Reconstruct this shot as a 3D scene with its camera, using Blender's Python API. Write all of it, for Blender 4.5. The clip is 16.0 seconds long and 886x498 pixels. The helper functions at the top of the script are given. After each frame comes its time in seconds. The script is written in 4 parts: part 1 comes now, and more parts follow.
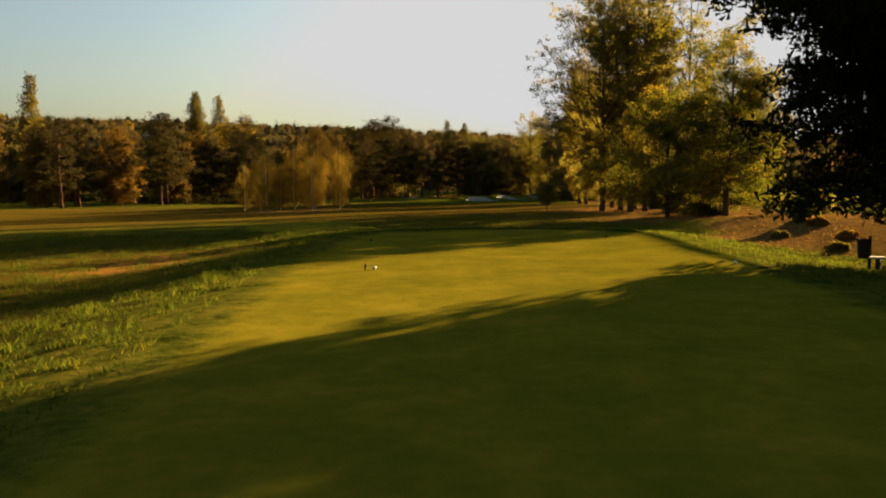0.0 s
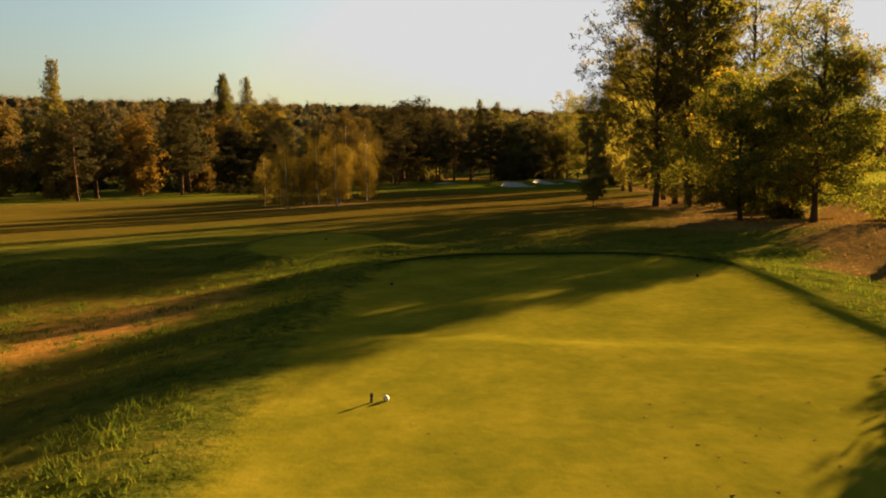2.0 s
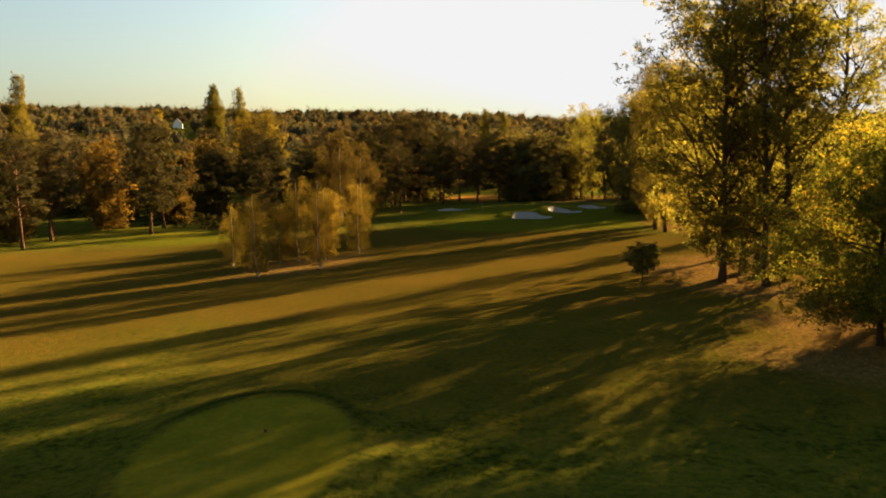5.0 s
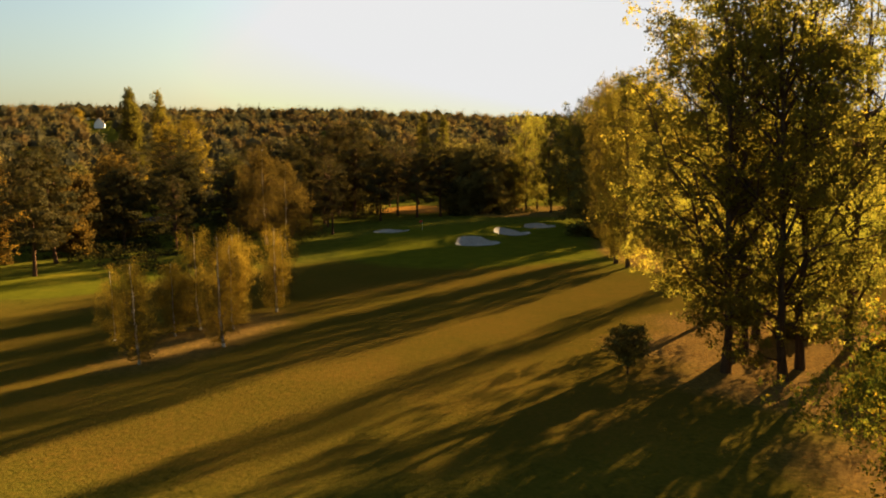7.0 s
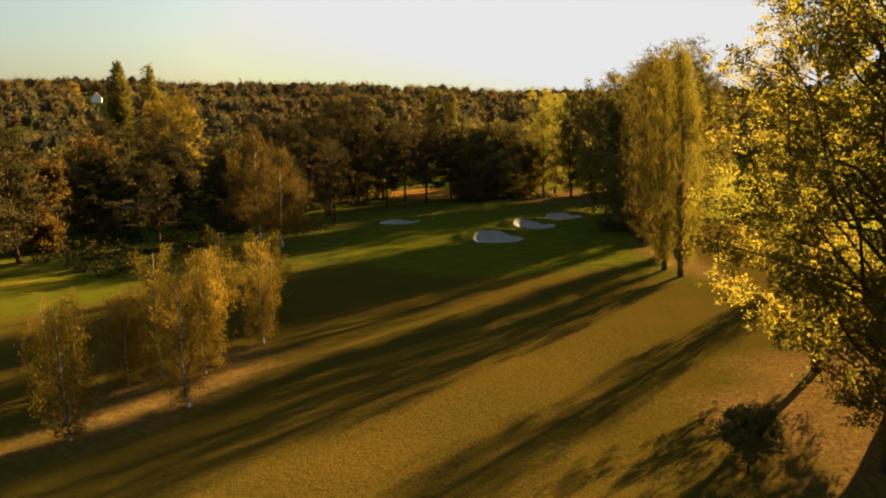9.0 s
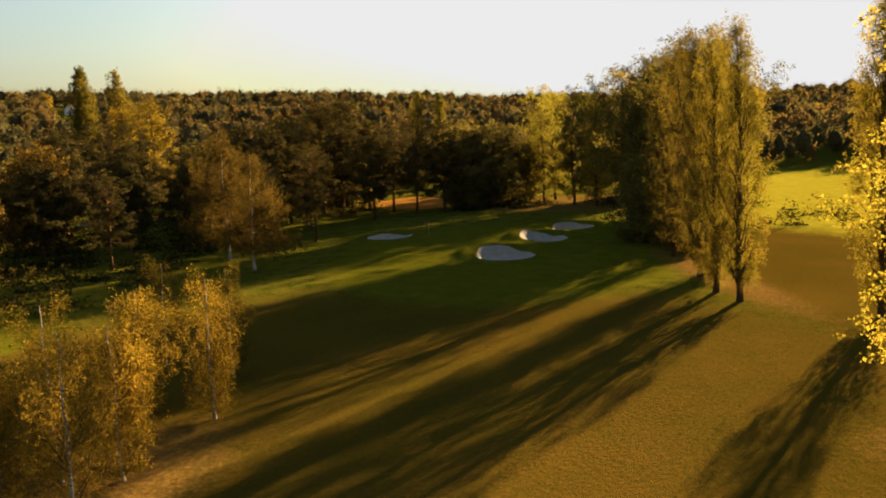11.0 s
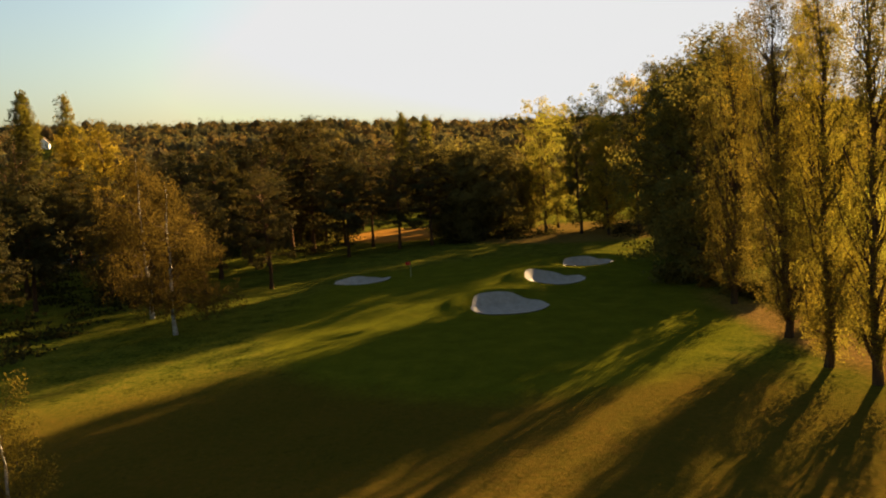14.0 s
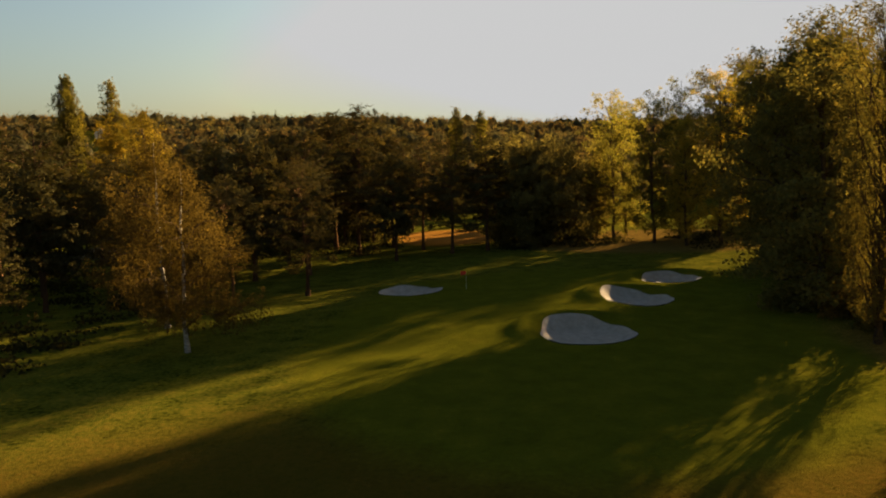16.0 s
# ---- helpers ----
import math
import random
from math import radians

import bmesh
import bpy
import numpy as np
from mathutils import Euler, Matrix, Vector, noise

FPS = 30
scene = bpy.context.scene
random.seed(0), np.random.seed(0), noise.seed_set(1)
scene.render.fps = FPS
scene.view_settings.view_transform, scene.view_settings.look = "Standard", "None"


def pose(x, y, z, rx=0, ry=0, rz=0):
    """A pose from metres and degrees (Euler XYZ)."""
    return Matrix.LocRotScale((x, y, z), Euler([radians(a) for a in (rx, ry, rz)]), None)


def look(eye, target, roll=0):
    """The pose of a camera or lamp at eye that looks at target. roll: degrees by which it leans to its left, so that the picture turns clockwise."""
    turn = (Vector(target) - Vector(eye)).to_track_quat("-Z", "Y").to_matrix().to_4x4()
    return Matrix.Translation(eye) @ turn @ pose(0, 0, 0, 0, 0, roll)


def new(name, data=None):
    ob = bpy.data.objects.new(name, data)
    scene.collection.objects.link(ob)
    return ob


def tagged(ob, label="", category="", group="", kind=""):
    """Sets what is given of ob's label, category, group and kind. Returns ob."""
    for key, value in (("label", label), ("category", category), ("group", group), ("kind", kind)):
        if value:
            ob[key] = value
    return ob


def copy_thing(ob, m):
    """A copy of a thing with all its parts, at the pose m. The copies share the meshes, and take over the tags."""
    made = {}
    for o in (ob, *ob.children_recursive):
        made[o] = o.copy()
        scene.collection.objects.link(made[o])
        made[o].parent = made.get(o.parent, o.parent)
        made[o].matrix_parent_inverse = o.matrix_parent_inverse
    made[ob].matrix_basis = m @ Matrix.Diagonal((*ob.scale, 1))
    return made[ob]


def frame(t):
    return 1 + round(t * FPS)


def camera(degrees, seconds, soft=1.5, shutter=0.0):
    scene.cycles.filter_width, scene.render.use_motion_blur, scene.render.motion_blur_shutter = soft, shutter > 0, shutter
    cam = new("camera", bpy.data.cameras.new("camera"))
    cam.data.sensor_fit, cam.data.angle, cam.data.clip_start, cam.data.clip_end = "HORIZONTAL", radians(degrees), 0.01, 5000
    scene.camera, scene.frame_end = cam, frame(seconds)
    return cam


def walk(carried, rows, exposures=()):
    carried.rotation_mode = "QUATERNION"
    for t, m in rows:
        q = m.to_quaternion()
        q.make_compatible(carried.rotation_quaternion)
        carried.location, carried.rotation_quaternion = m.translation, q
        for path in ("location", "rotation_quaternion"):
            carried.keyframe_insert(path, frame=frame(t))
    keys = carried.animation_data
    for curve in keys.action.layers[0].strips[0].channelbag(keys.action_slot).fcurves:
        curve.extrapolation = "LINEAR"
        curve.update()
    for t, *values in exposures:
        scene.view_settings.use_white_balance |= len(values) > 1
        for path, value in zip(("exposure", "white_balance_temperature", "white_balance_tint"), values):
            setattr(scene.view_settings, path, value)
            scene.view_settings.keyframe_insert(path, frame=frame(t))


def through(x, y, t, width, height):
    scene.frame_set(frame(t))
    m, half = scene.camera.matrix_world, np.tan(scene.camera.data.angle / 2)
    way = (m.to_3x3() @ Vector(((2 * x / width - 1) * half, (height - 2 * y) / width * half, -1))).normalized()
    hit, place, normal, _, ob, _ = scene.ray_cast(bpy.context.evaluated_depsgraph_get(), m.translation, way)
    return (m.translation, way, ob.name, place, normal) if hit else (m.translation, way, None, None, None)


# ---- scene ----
cam = camera(60.6, 16.0, soft=2.0)
PATH = [
    (0, (0.096, 0.337, 2.127), (0.087, 2.331, 1.969), -0.4),
    (0.5, (-0.065, 2.306, 2.586), (-0.104, 4.299, 2.418), -0.8),
    (1, (-0.118, 4.373, 3.017), (-0.19, 6.364, 2.836), -0.8),
    (1.5, (-0.142, 6.376, 3.397), (-0.227, 8.364, 3.199), -1.0),
    (2, (-0.29, 8.737, 3.959), (-0.384, 10.723, 3.743), -0.9),
    (2.5, (-0.502, 11.214, 4.643), (-0.598, 13.199, 4.417), -0.8),
    (3, (-0.825, 14.073, 5.479), (-0.925, 16.057, 5.25), -0.3),
    (3.5, (-1.136, 16.817, 6.477), (-1.247, 18.801, 6.247), -0.1),
    (6, (-1.389, 34.755, 11.312), (-1.448, 36.744, 11.11), -2.6),
    (6.5, (-1.385, 38.368, 12.479), (-1.363, 40.356, 12.267), -2.0),
    (7, (-1.488, 42.337, 13.939), (-1.432, 44.324, 13.712), -1.4),
    (7.5, (-1.821, 45.994, 14.842), (-1.77, 47.978, 14.595), -1.1),
    (8, (-2.362, 50.3, 15.398), (-2.322, 52.282, 15.133), -0.6),
    (8.5, (-2.681, 54.168, 15.532), (-2.643, 56.148, 15.249), -0.7),
    (9, (-2.905, 58.23, 15.662), (-2.86, 60.208, 15.37), -1.3),
    (11.5, (-4.391, 79.45, 14.796), (-4.307, 81.429, 14.523), -2.4),
    (12, (-4.185, 83.768, 14.682), (-4.124, 85.748, 14.408), -2.6),
    (12.5, (-4.068, 87.647, 14.405), (-4.009, 89.628, 14.139), -2.9),
    (13, (-3.296, 92.154, 13.934), (-3.227, 94.134, 13.665), -3.3),
    (13.5, (-2.66, 96.11, 13.831), (-2.574, 98.09, 13.557), -3.6),
    (14, (-2.253, 100.032, 13.839), (-2.144, 102.018, 13.635), -3.6),
    (14.5, (-2.453, 103.605, 14.167), (-2.369, 105.596, 14.006), -3.7),
    (15, (-2.64, 107.332, 14.181), (-2.599, 109.327, 14.038), -3.7),
    (15.5, (-2.777, 110.607, 13.972), (-2.77, 112.599, 13.791), -3.0),
    (16, (-3.063, 113.668, 13.439), (-3.08, 115.658, 13.241), -2.0),
]
EXPOSURES = [(0.0, 4.4), (1.5, 4.43), (2.5, 4.55), (3.5, 4.78), (6.0, 4.8), (7.0, 4.68), (8.0, 4.58), (9.0, 4.65), (11.5, 4.7), (12.5, 4.6), (13.0, 4.75), (13.5, 4.78), (14.5, 4.42), (15.0, 4.25), (16.0, 4.22)]
walk(cam, [(t, look(eye, target, roll)) for t, eye, target, roll in PATH], EXPOSURES)

# ---- light: a low warm sun ahead and to the right of the way, and the evening sky ----
SUN_AZIMUTH, SUN_HEIGHT = 50.0, 12.5      # degrees from +x towards +y; above the horizon
SKY_STRENGTH, SKY_LIMIT = 0.0092, 0.0322
sun = new("sun", bpy.data.lights.new("sun", "SUN"))
sun.data.energy, sun.data.angle, sun.data.color = 2.8, radians(0.6), (1.0, 0.69, 0.33)
toward_sun = Vector((math.cos(radians(SUN_HEIGHT)) * math.cos(radians(SUN_AZIMUTH)), math.cos(radians(SUN_HEIGHT)) * math.sin(radians(SUN_AZIMUTH)), math.sin(radians(SUN_HEIGHT))))
sun.matrix_world = look(toward_sun * 60, (0, 0, 0))
world = bpy.data.worlds.new("evening_sky")
scene.world = world
world.use_nodes = True
wn, wl = world.node_tree.nodes, world.node_tree.links
wn.clear()
sky = wn.new("ShaderNodeTexSky")
sky.sky_type, sky.sun_disc = "NISHITA", False
sky.sun_elevation, sky.sun_rotation = radians(SUN_HEIGHT), radians(90 - SUN_AZIMUTH)
sky.air_density, sky.dust_density, sky.ozone_density = 1.3, 3.0, 1.9
gain = wn.new("ShaderNodeVectorMath")
gain.operation = "SCALE"
gain.inputs["Scale"].default_value = SKY_STRENGTH
limit = wn.new("ShaderNodeVectorMath")
limit.operation = "MINIMUM"
limit.inputs[1].default_value = (SKY_LIMIT, SKY_LIMIT, SKY_LIMIT)
back = wn.new("ShaderNodeBackground")
out = wn.new("ShaderNodeOutputWorld")
wl.new(sky.outputs[0], gain.inputs[0])
wl.new(gain.outputs[0], limit.inputs[0])
wl.new(limit.outputs[0], back.inputs["Color"])
wl.new(back.outputs[0], out.inputs["Surface"])


# ---- materials ----
class Nodes:
    """A new node material, with short calls for the few nodes that are used here."""

    def __init__(self, name):
        self.mat = bpy.data.materials.new(name)
        self.mat.use_nodes = True
        self.tree = self.mat.node_tree
        self.tree.nodes.clear()
        self.out = self.add("ShaderNodeOutputMaterial")

    def add(self, kind, **sets):
        node = self.tree.nodes.new(kind)
        for key, value in sets.items():
            node.inputs[key].default_value = value
        return node

    def link(self, a, b):
        self.tree.links.new(a, b)

    def position(self):
        return self.add("ShaderNodeNewGeometry").outputs["Position"]

    def noise(self, scale, detail=4.0, rough=0.6, where=None):
        n = self.add("ShaderNodeTexNoise", Scale=scale, Detail=detail, Roughness=rough)
        self.link(where or self.position(), n.inputs["Vector"])
        return n.outputs["Fac"]

    def ramp(self, value, stops):
        n = self.add("ShaderNodeValToRGB")
        el = n.color_ramp.elements
        while len(el) < len(stops):
            el.new(0.5)
        for e, (at, colour) in zip(el, stops):
            e.position = at
            e.color = (*colour, 1.0) if len(colour) == 3 else colour
        self.link(value, n.inputs["Fac"])
        return n.outputs["Color"]

    def mix(self, a, b, fac, blend="MIX"):
        n = self.tree.nodes.new("ShaderNodeMix")
        n.data_type, n.blend_type = "RGBA", blend
        for socket, value in ((n.inputs[0], fac), (n.inputs[6], a), (n.inputs[7], b)):
            if isinstance(value, (int, float)):
                socket.default_value = value
            elif isinstance(value, tuple):
                socket.default_value = (*value, 1.0)
            else:
                self.link(value, socket)
        return n.outputs[2]

    def math(self, op, a, b=0.0):
        n = self.tree.nodes.new("ShaderNodeMath")
        n.operation = op
        for socket, value in ((n.inputs[0], a), (n.inputs[1], b)):
            if isinstance(value, (int, float)):
                socket.default_value = value
            else:
                self.link(value, socket)
        return n.outputs[0]

    def bump(self, height, strength, distance):
        n = self.add("ShaderNodeBump", Strength=strength, Distance=distance)
        self.link(height, n.inputs["Height"])
        return n.outputs["Normal"]

    def surface(self, colour, rough=0.9, normal=None, metal=0.0, specular=0.2):
        n = self.add("ShaderNodeBsdfPrincipled", Roughness=rough, Metallic=metal)
        n.inputs["Specular IOR Level"].default_value = specular
        if isinstance(colour, tuple):
            n.inputs["Base Color"].default_value = (*colour, 1.0)
        else:
            self.link(colour, n.inputs["Base Color"])
        if normal is not None:
            self.link(normal, n.inputs["Normal"])
        self.link(n.outputs[0], self.out.inputs["Surface"])
        return self.mat


def leaf_material(name, stops, through=0.45, gloss=0.0, each=0.4, patch_size=0.35):
    """Leaves: each one a little different in colour, light passing through them."""
    k = Nodes(name)
    geo = k.add("ShaderNodeNewGeometry")
    info = k.add("ShaderNodeObjectInfo")
    patch = k.noise(patch_size, 3.0, 0.6)
    v = k.math("ADD", k.math("MULTIPLY", geo.outputs["Random Per Island"], each), k.math("MULTIPLY", patch, 1.05 - each))
    v = k.math("ADD", v, k.math("MULTIPLY", k.math("SUBTRACT", info.outputs["Random"], 0.5), 0.22))
    colour = k.ramp(v, stops)
    a = k.add("ShaderNodeBsdfDiffuse", Roughness=0.6)
    b = k.add("ShaderNodeBsdfTranslucent")
    k.link(colour, a.inputs["Color"])
    k.link(k.mix(colour, (1.0, 0.9, 0.3), 0.6, "MULTIPLY"), b.inputs["Color"])
    m = k.add("ShaderNodeMixShader", Fac=through)
    k.link(a.outputs[0], m.inputs[1])
    k.link(b.outputs[0], m.inputs[2])
    if not gloss:
        k.link(m.outputs[0], k.out.inputs["Surface"])
        return k.mat
    g = k.add("ShaderNodeBsdfGlossy", Roughness=0.45)
    m2 = k.add("ShaderNodeMixShader", Fac=gloss)
    k.link(m.outputs[0], m2.inputs[1])
    k.link(g.outputs[0], m2.inputs[2])
    k.link(m2.outputs[0], k.out.inputs["Surface"])
    return k.mat


def bark_material(name, dark, light, scale=6.0):
    k = Nodes(name)
    m = k.add("ShaderNodeMapping")
    k.link(k.position(), m.inputs["Vector"])
    m.inputs["Scale"].default_value = (1.0, 1.0, 0.18)
    n = k.noise(scale, 6.0, 0.7, m.outputs[0])
    col = k.ramp(n, [(0.3, dark), (0.7, light)])
    return k.surface(col, 1.0, k.bump(n, 0.8, 0.03), specular=0.0)


def birch_bark():
    k = Nodes("birch_bark")
    m = k.add("ShaderNodeMapping")
    k.link(k.position(), m.inputs["Vector"])
    m.inputs["Scale"].default_value = (1.0, 1.0, 4.0)
    n = k.noise(2.2, 5.0, 0.7, m.outputs[0])
    col = k.ramp(n, [(0.36, (0.035, 0.028, 0.022)), (0.46, (0.2, 0.18, 0.15)), (0.8, (0.4, 0.37, 0.32))])
    return k.surface(col, 1.0, k.bump(n, 0.4, 0.02), specular=0.0)


ASPEN_LEAF = leaf_material("aspen_leaf", [(0.28, (0.05433, 0.05809, 0.01184)), (0.5, (0.08909, 0.08248, 0.0146)), (0.7, (0.1274, 0.1008, 0.01753)), (0.88, (0.1833, 0.1253, 0.02061))], 0.74, each=0.25)
YELLOW_LEAF = leaf_material("yellow_leaf", [(0.25, (0.08085, 0.07984, 0.01275)), (0.5, (0.1617, 0.1375, 0.01912)), (0.8, (0.3465, 0.2218, 0.02551))], 0.5)
ASH_LEAF = leaf_material("ash_leaf", [(0.3, (0.0335, 0.04645, 0.006903)), (0.5, (0.07076, 0.07874, 0.01202)), (0.68, (0.1452, 0.1216, 0.01547)), (0.84, (0.3912, 0.2057, 0.01713))], 0.4)
LOMBARDY_LEAF = leaf_material("lombardy_leaf", [(0.25, (0.0472, 0.04531, 0.008688)), (0.5, (0.08192, 0.07096, 0.0131)), (0.8, (0.1386, 0.1012, 0.0159))], 0.45, each=0.25)
BIRCH_LEAF = leaf_material("birch_leaf", [(0.25, (0.0515, 0.0415, 0.0088)), (0.5, (0.1077, 0.0783, 0.0132)), (0.8, (0.2065, 0.131, 0.0198))], 0.45)
WEEPING_LEAF = leaf_material("weeping_birch_leaf", [(0.25, (0.02625, 0.01954, 0.006038)), (0.5, (0.05119, 0.03592, 0.00966)), (0.8, (0.09713, 0.063, 0.0157))], 0.32, each=0.25)
# Lombardy leaf again, darkened so that its colour carries the poplars' shade.
SHADED_POPLAR_LEAF = leaf_material("shaded_column_leaf", [(0.25, (0.03744, 0.03318, 0.009274)), (0.5, (0.072, 0.05806, 0.01325)), (0.8, (0.1296, 0.09122, 0.01589))], 0.28, each=0.25)
# Oak leaf made paler and greyer, with lit haze put into its colour.
HAZED_BROAD_LEAF = leaf_material("broad_leaf", [(0.25, (0.06115, 0.05363, 0.01966)), (0.55, (0.1129, 0.09384, 0.02839)), (0.8, (0.1882, 0.1386, 0.03494))], 0.4, each=0.25)
GOLD_LEAF = leaf_material("gold_leaf", [(0.25, (0.06602, 0.05154, 0.009608)), (0.5, (0.1321, 0.0976, 0.01369)), (0.8, (0.2349, 0.1534, 0.01776))], 0.5, each=0.25)
# Undergrowth leaf, its colour darkened to stand for shade below the crowns.
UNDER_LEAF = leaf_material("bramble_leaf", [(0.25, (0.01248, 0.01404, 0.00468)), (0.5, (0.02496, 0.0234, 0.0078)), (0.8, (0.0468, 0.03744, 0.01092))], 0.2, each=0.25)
OAK_LEAF = leaf_material("oak_leaf", [(0.25, (0.04469, 0.04469, 0.0131)), (0.55, (0.09408, 0.08267, 0.02184)), (0.8, (0.1834, 0.1296, 0.02839))], 0.34, each=0.25)
RUSSET_LEAF = leaf_material("russet_leaf", [(0.25, (0.05174, 0.03575, 0.01092)), (0.5, (0.1082, 0.06927, 0.01529)), (0.8, (0.2069, 0.1207, 0.02184))], 0.3, each=0.25)
PINE_NEEDLE = leaf_material("pine_needle", [(0.25, (0.0243, 0.02439, 0.01001)), (0.6, (0.0541, 0.04376, 0.01511)), (0.85, (0.1245, 0.08472, 0.02766))], 0.15, each=0.25)
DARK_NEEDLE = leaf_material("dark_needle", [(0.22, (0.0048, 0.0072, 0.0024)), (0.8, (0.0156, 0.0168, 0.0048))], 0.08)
# Far woods: leaf colours greyed, so that haze is painted into them.
HAZED_GREEN = leaf_material("far_green_leaf", [(0.3, (0.03832, 0.03748, 0.02096)), (0.5, (0.06089, 0.05569, 0.02926)), (0.7, (0.09909, 0.08129, 0.03558))], 0.35, each=0.3, patch_size=0.1)
HAZED_RUSSET = leaf_material("far_russet_leaf", [(0.3, (0.04116, 0.03209, 0.0174)), (0.5, (0.07124, 0.05164, 0.02268)), (0.7, (0.1161, 0.07658, 0.0278))], 0.35, each=0.3, patch_size=0.1)
HAZED_YELLOW = leaf_material("far_yellow_leaf", [(0.3, (0.09139, 0.0715, 0.02496)), (0.5, (0.1478, 0.1124, 0.02995)), (0.7, (0.2419, 0.1685, 0.03744))], 0.3, each=0.3, patch_size=0.1)
HAZED_PINE = leaf_material("far_pine_needle", [(0.3, (0.0295, 0.0304, 0.0183)), (0.7, (0.05898, 0.05138, 0.02519))], 0.2, each=0.3, patch_size=0.1)
BARK = bark_material("bark", (0.0156, 0.0104, 0.0065), (0.065, 0.0442, 0.026))
PINE_BARK = bark_material("pine_bark", (0.0182, 0.0117, 0.0065), (0.091, 0.0494, 0.026))
BIRCH_BARK = birch_bark()


def ground_material():
    """Turf of several kinds, laid by the zones of the ground: tee, fairway, rough, dry leaf litter."""
    k = Nodes("turf")

    def zone(name):
        a = k.tree.nodes.new("ShaderNodeAttribute")
        a.attribute_name = name
        return a.outputs["Fac"]

    fine, mid, wide, broad = k.noise(26.0, 3.0, 0.7), k.noise(3.0, 4.0, 0.65), k.noise(0.45, 4.0, 0.6), k.noise(0.07, 4.0, 0.6)
    rough = k.ramp(k.math("ADD", k.math("MULTIPLY", mid, 0.55), k.math("MULTIPLY", wide, 0.45)), [(0.36, (0.01747, 0.02234, 0.002415)), (0.5, (0.06734, 0.06922, 0.007567)), (0.66, (0.1225, 0.09442, 0.01191))])
    tee = k.ramp(k.math("ADD", k.math("MULTIPLY", mid, 0.4), k.math("MULTIPLY", wide, 0.6)), [(0.34, (0.07728, 0.07148, 0.005796)), (0.5, (0.1114, 0.09435, 0.007084)), (0.64, (0.1501, 0.1187, 0.009982))])
    fair = k.ramp(k.math("ADD", k.math("MULTIPLY", mid, 0.35), k.math("MULTIPLY", wide, 0.65)), [(0.3, (0.05082, 0.05285, 0.004536)), (0.5, (0.0714, 0.0714, 0.005712)), (0.7, (0.09849, 0.08733, 0.00756))])
    dry = k.ramp(k.math("ADD", k.math("MULTIPLY", mid, 0.5), k.math("MULTIPLY", broad, 0.5)), [(0.3, (0.04502, 0.03658, 0.004704)), (0.5, (0.06897, 0.04602, 0.006552)), (0.7, (0.09892, 0.05548, 0.009072))])
    straw = k.ramp(k.math("ADD", k.math("MULTIPLY", fine, 0.4), k.math("MULTIPLY", mid, 0.6)), [(0.3, (0.1432, 0.07513, 0.01423)), (0.55, (0.31, 0.1353, 0.02491)), (0.7, (0.4291, 0.1878, 0.03914))])
    litter = k.ramp(k.math("ADD", k.math("MULTIPLY", fine, 0.5), k.math("MULTIPLY", mid, 0.5)), [(0.3, (0.0462, 0.0294, 0.0105)), (0.5, (0.1155, 0.0693, 0.0189)), (0.68, (0.252, 0.1386, 0.0336))])

    def edge(name, soft=0.25):
        v = k.math("ADD", zone(name), k.math("MULTIPLY", k.math("SUBTRACT", k.math("ADD", k.math("MULTIPLY", mid, 0.5), k.math("MULTIPLY", wide, 0.5)), 0.5), 0.9))
        n = k.add("ShaderNodeMapRange")
        n.inputs["From Min"].default_value, n.inputs["From Max"].default_value = 0.5 - soft, 0.5 + soft
        k.link(v, n.inputs["Value"])
        return n.outputs[0]

    c = k.mix(rough, dry, edge("dry", 0.4))
    c = k.mix(c, fair, edge("fairway", 0.2))
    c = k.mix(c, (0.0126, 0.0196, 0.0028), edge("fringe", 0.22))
    c = k.mix(c, tee, edge("tee", 0.28))
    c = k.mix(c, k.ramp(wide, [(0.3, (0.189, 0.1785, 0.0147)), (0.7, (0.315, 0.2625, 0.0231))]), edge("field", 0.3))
    c = k.mix(c, straw, edge("straw", 0.4))
    c = k.mix(c, litter, edge("litter", 0.35))
    c = k.mix(c, k.ramp(fine, [(0.3, (0.55, 0.55, 0.55)), (0.7, (1.0, 1.0, 1.0))]), k.math("SUBTRACT", 0.7, k.math("MULTIPLY", zone("tee"), 0.6)), "MULTIPLY")
    relief = k.math("ADD", k.math("MULTIPLY", fine, 0.2), k.math("MULTIPLY", mid, 0.8))
    matte = k.add("ShaderNodeBsdfDiffuse", Roughness=0.4)
    k.link(c, matte.inputs["Color"])
    b = k.add("ShaderNodeBump", Distance=0.07)
    k.link(relief, b.inputs["Height"])
    k.link(k.math("SUBTRACT", 0.9, k.math("MULTIPLY", zone("tee"), 0.75)), b.inputs["Strength"])
    k.link(b.outputs["Normal"], matte.inputs["Normal"])
    k.link(matte.outputs[0], k.out.inputs["Surface"])
    return k.mat


def plain(name, dark, light, scale=8.0, rough=0.8, bump=0.2, metal=0.0, specular=0.3):
    k = Nodes(name)
    n = k.noise(scale, 5.0, 0.65)
    return k.surface(k.ramp(n, [(0.3, dark), (0.7, light)]), rough, k.bump(n, bump, 0.02), metal, specular)


TURF = ground_material()
SAND = plain("bunker_sand", (0.16, 0.135, 0.11), (0.25, 0.215, 0.175), 1.5, 0.95, 0.4)
BLADE = leaf_material("grass_blade", [(0.25, (0.03175, 0.05084, 0.006426)), (0.6, (0.0635, 0.07938, 0.00945)), (0.85, (0.127, 0.09526, 0.01266))], 0.4)
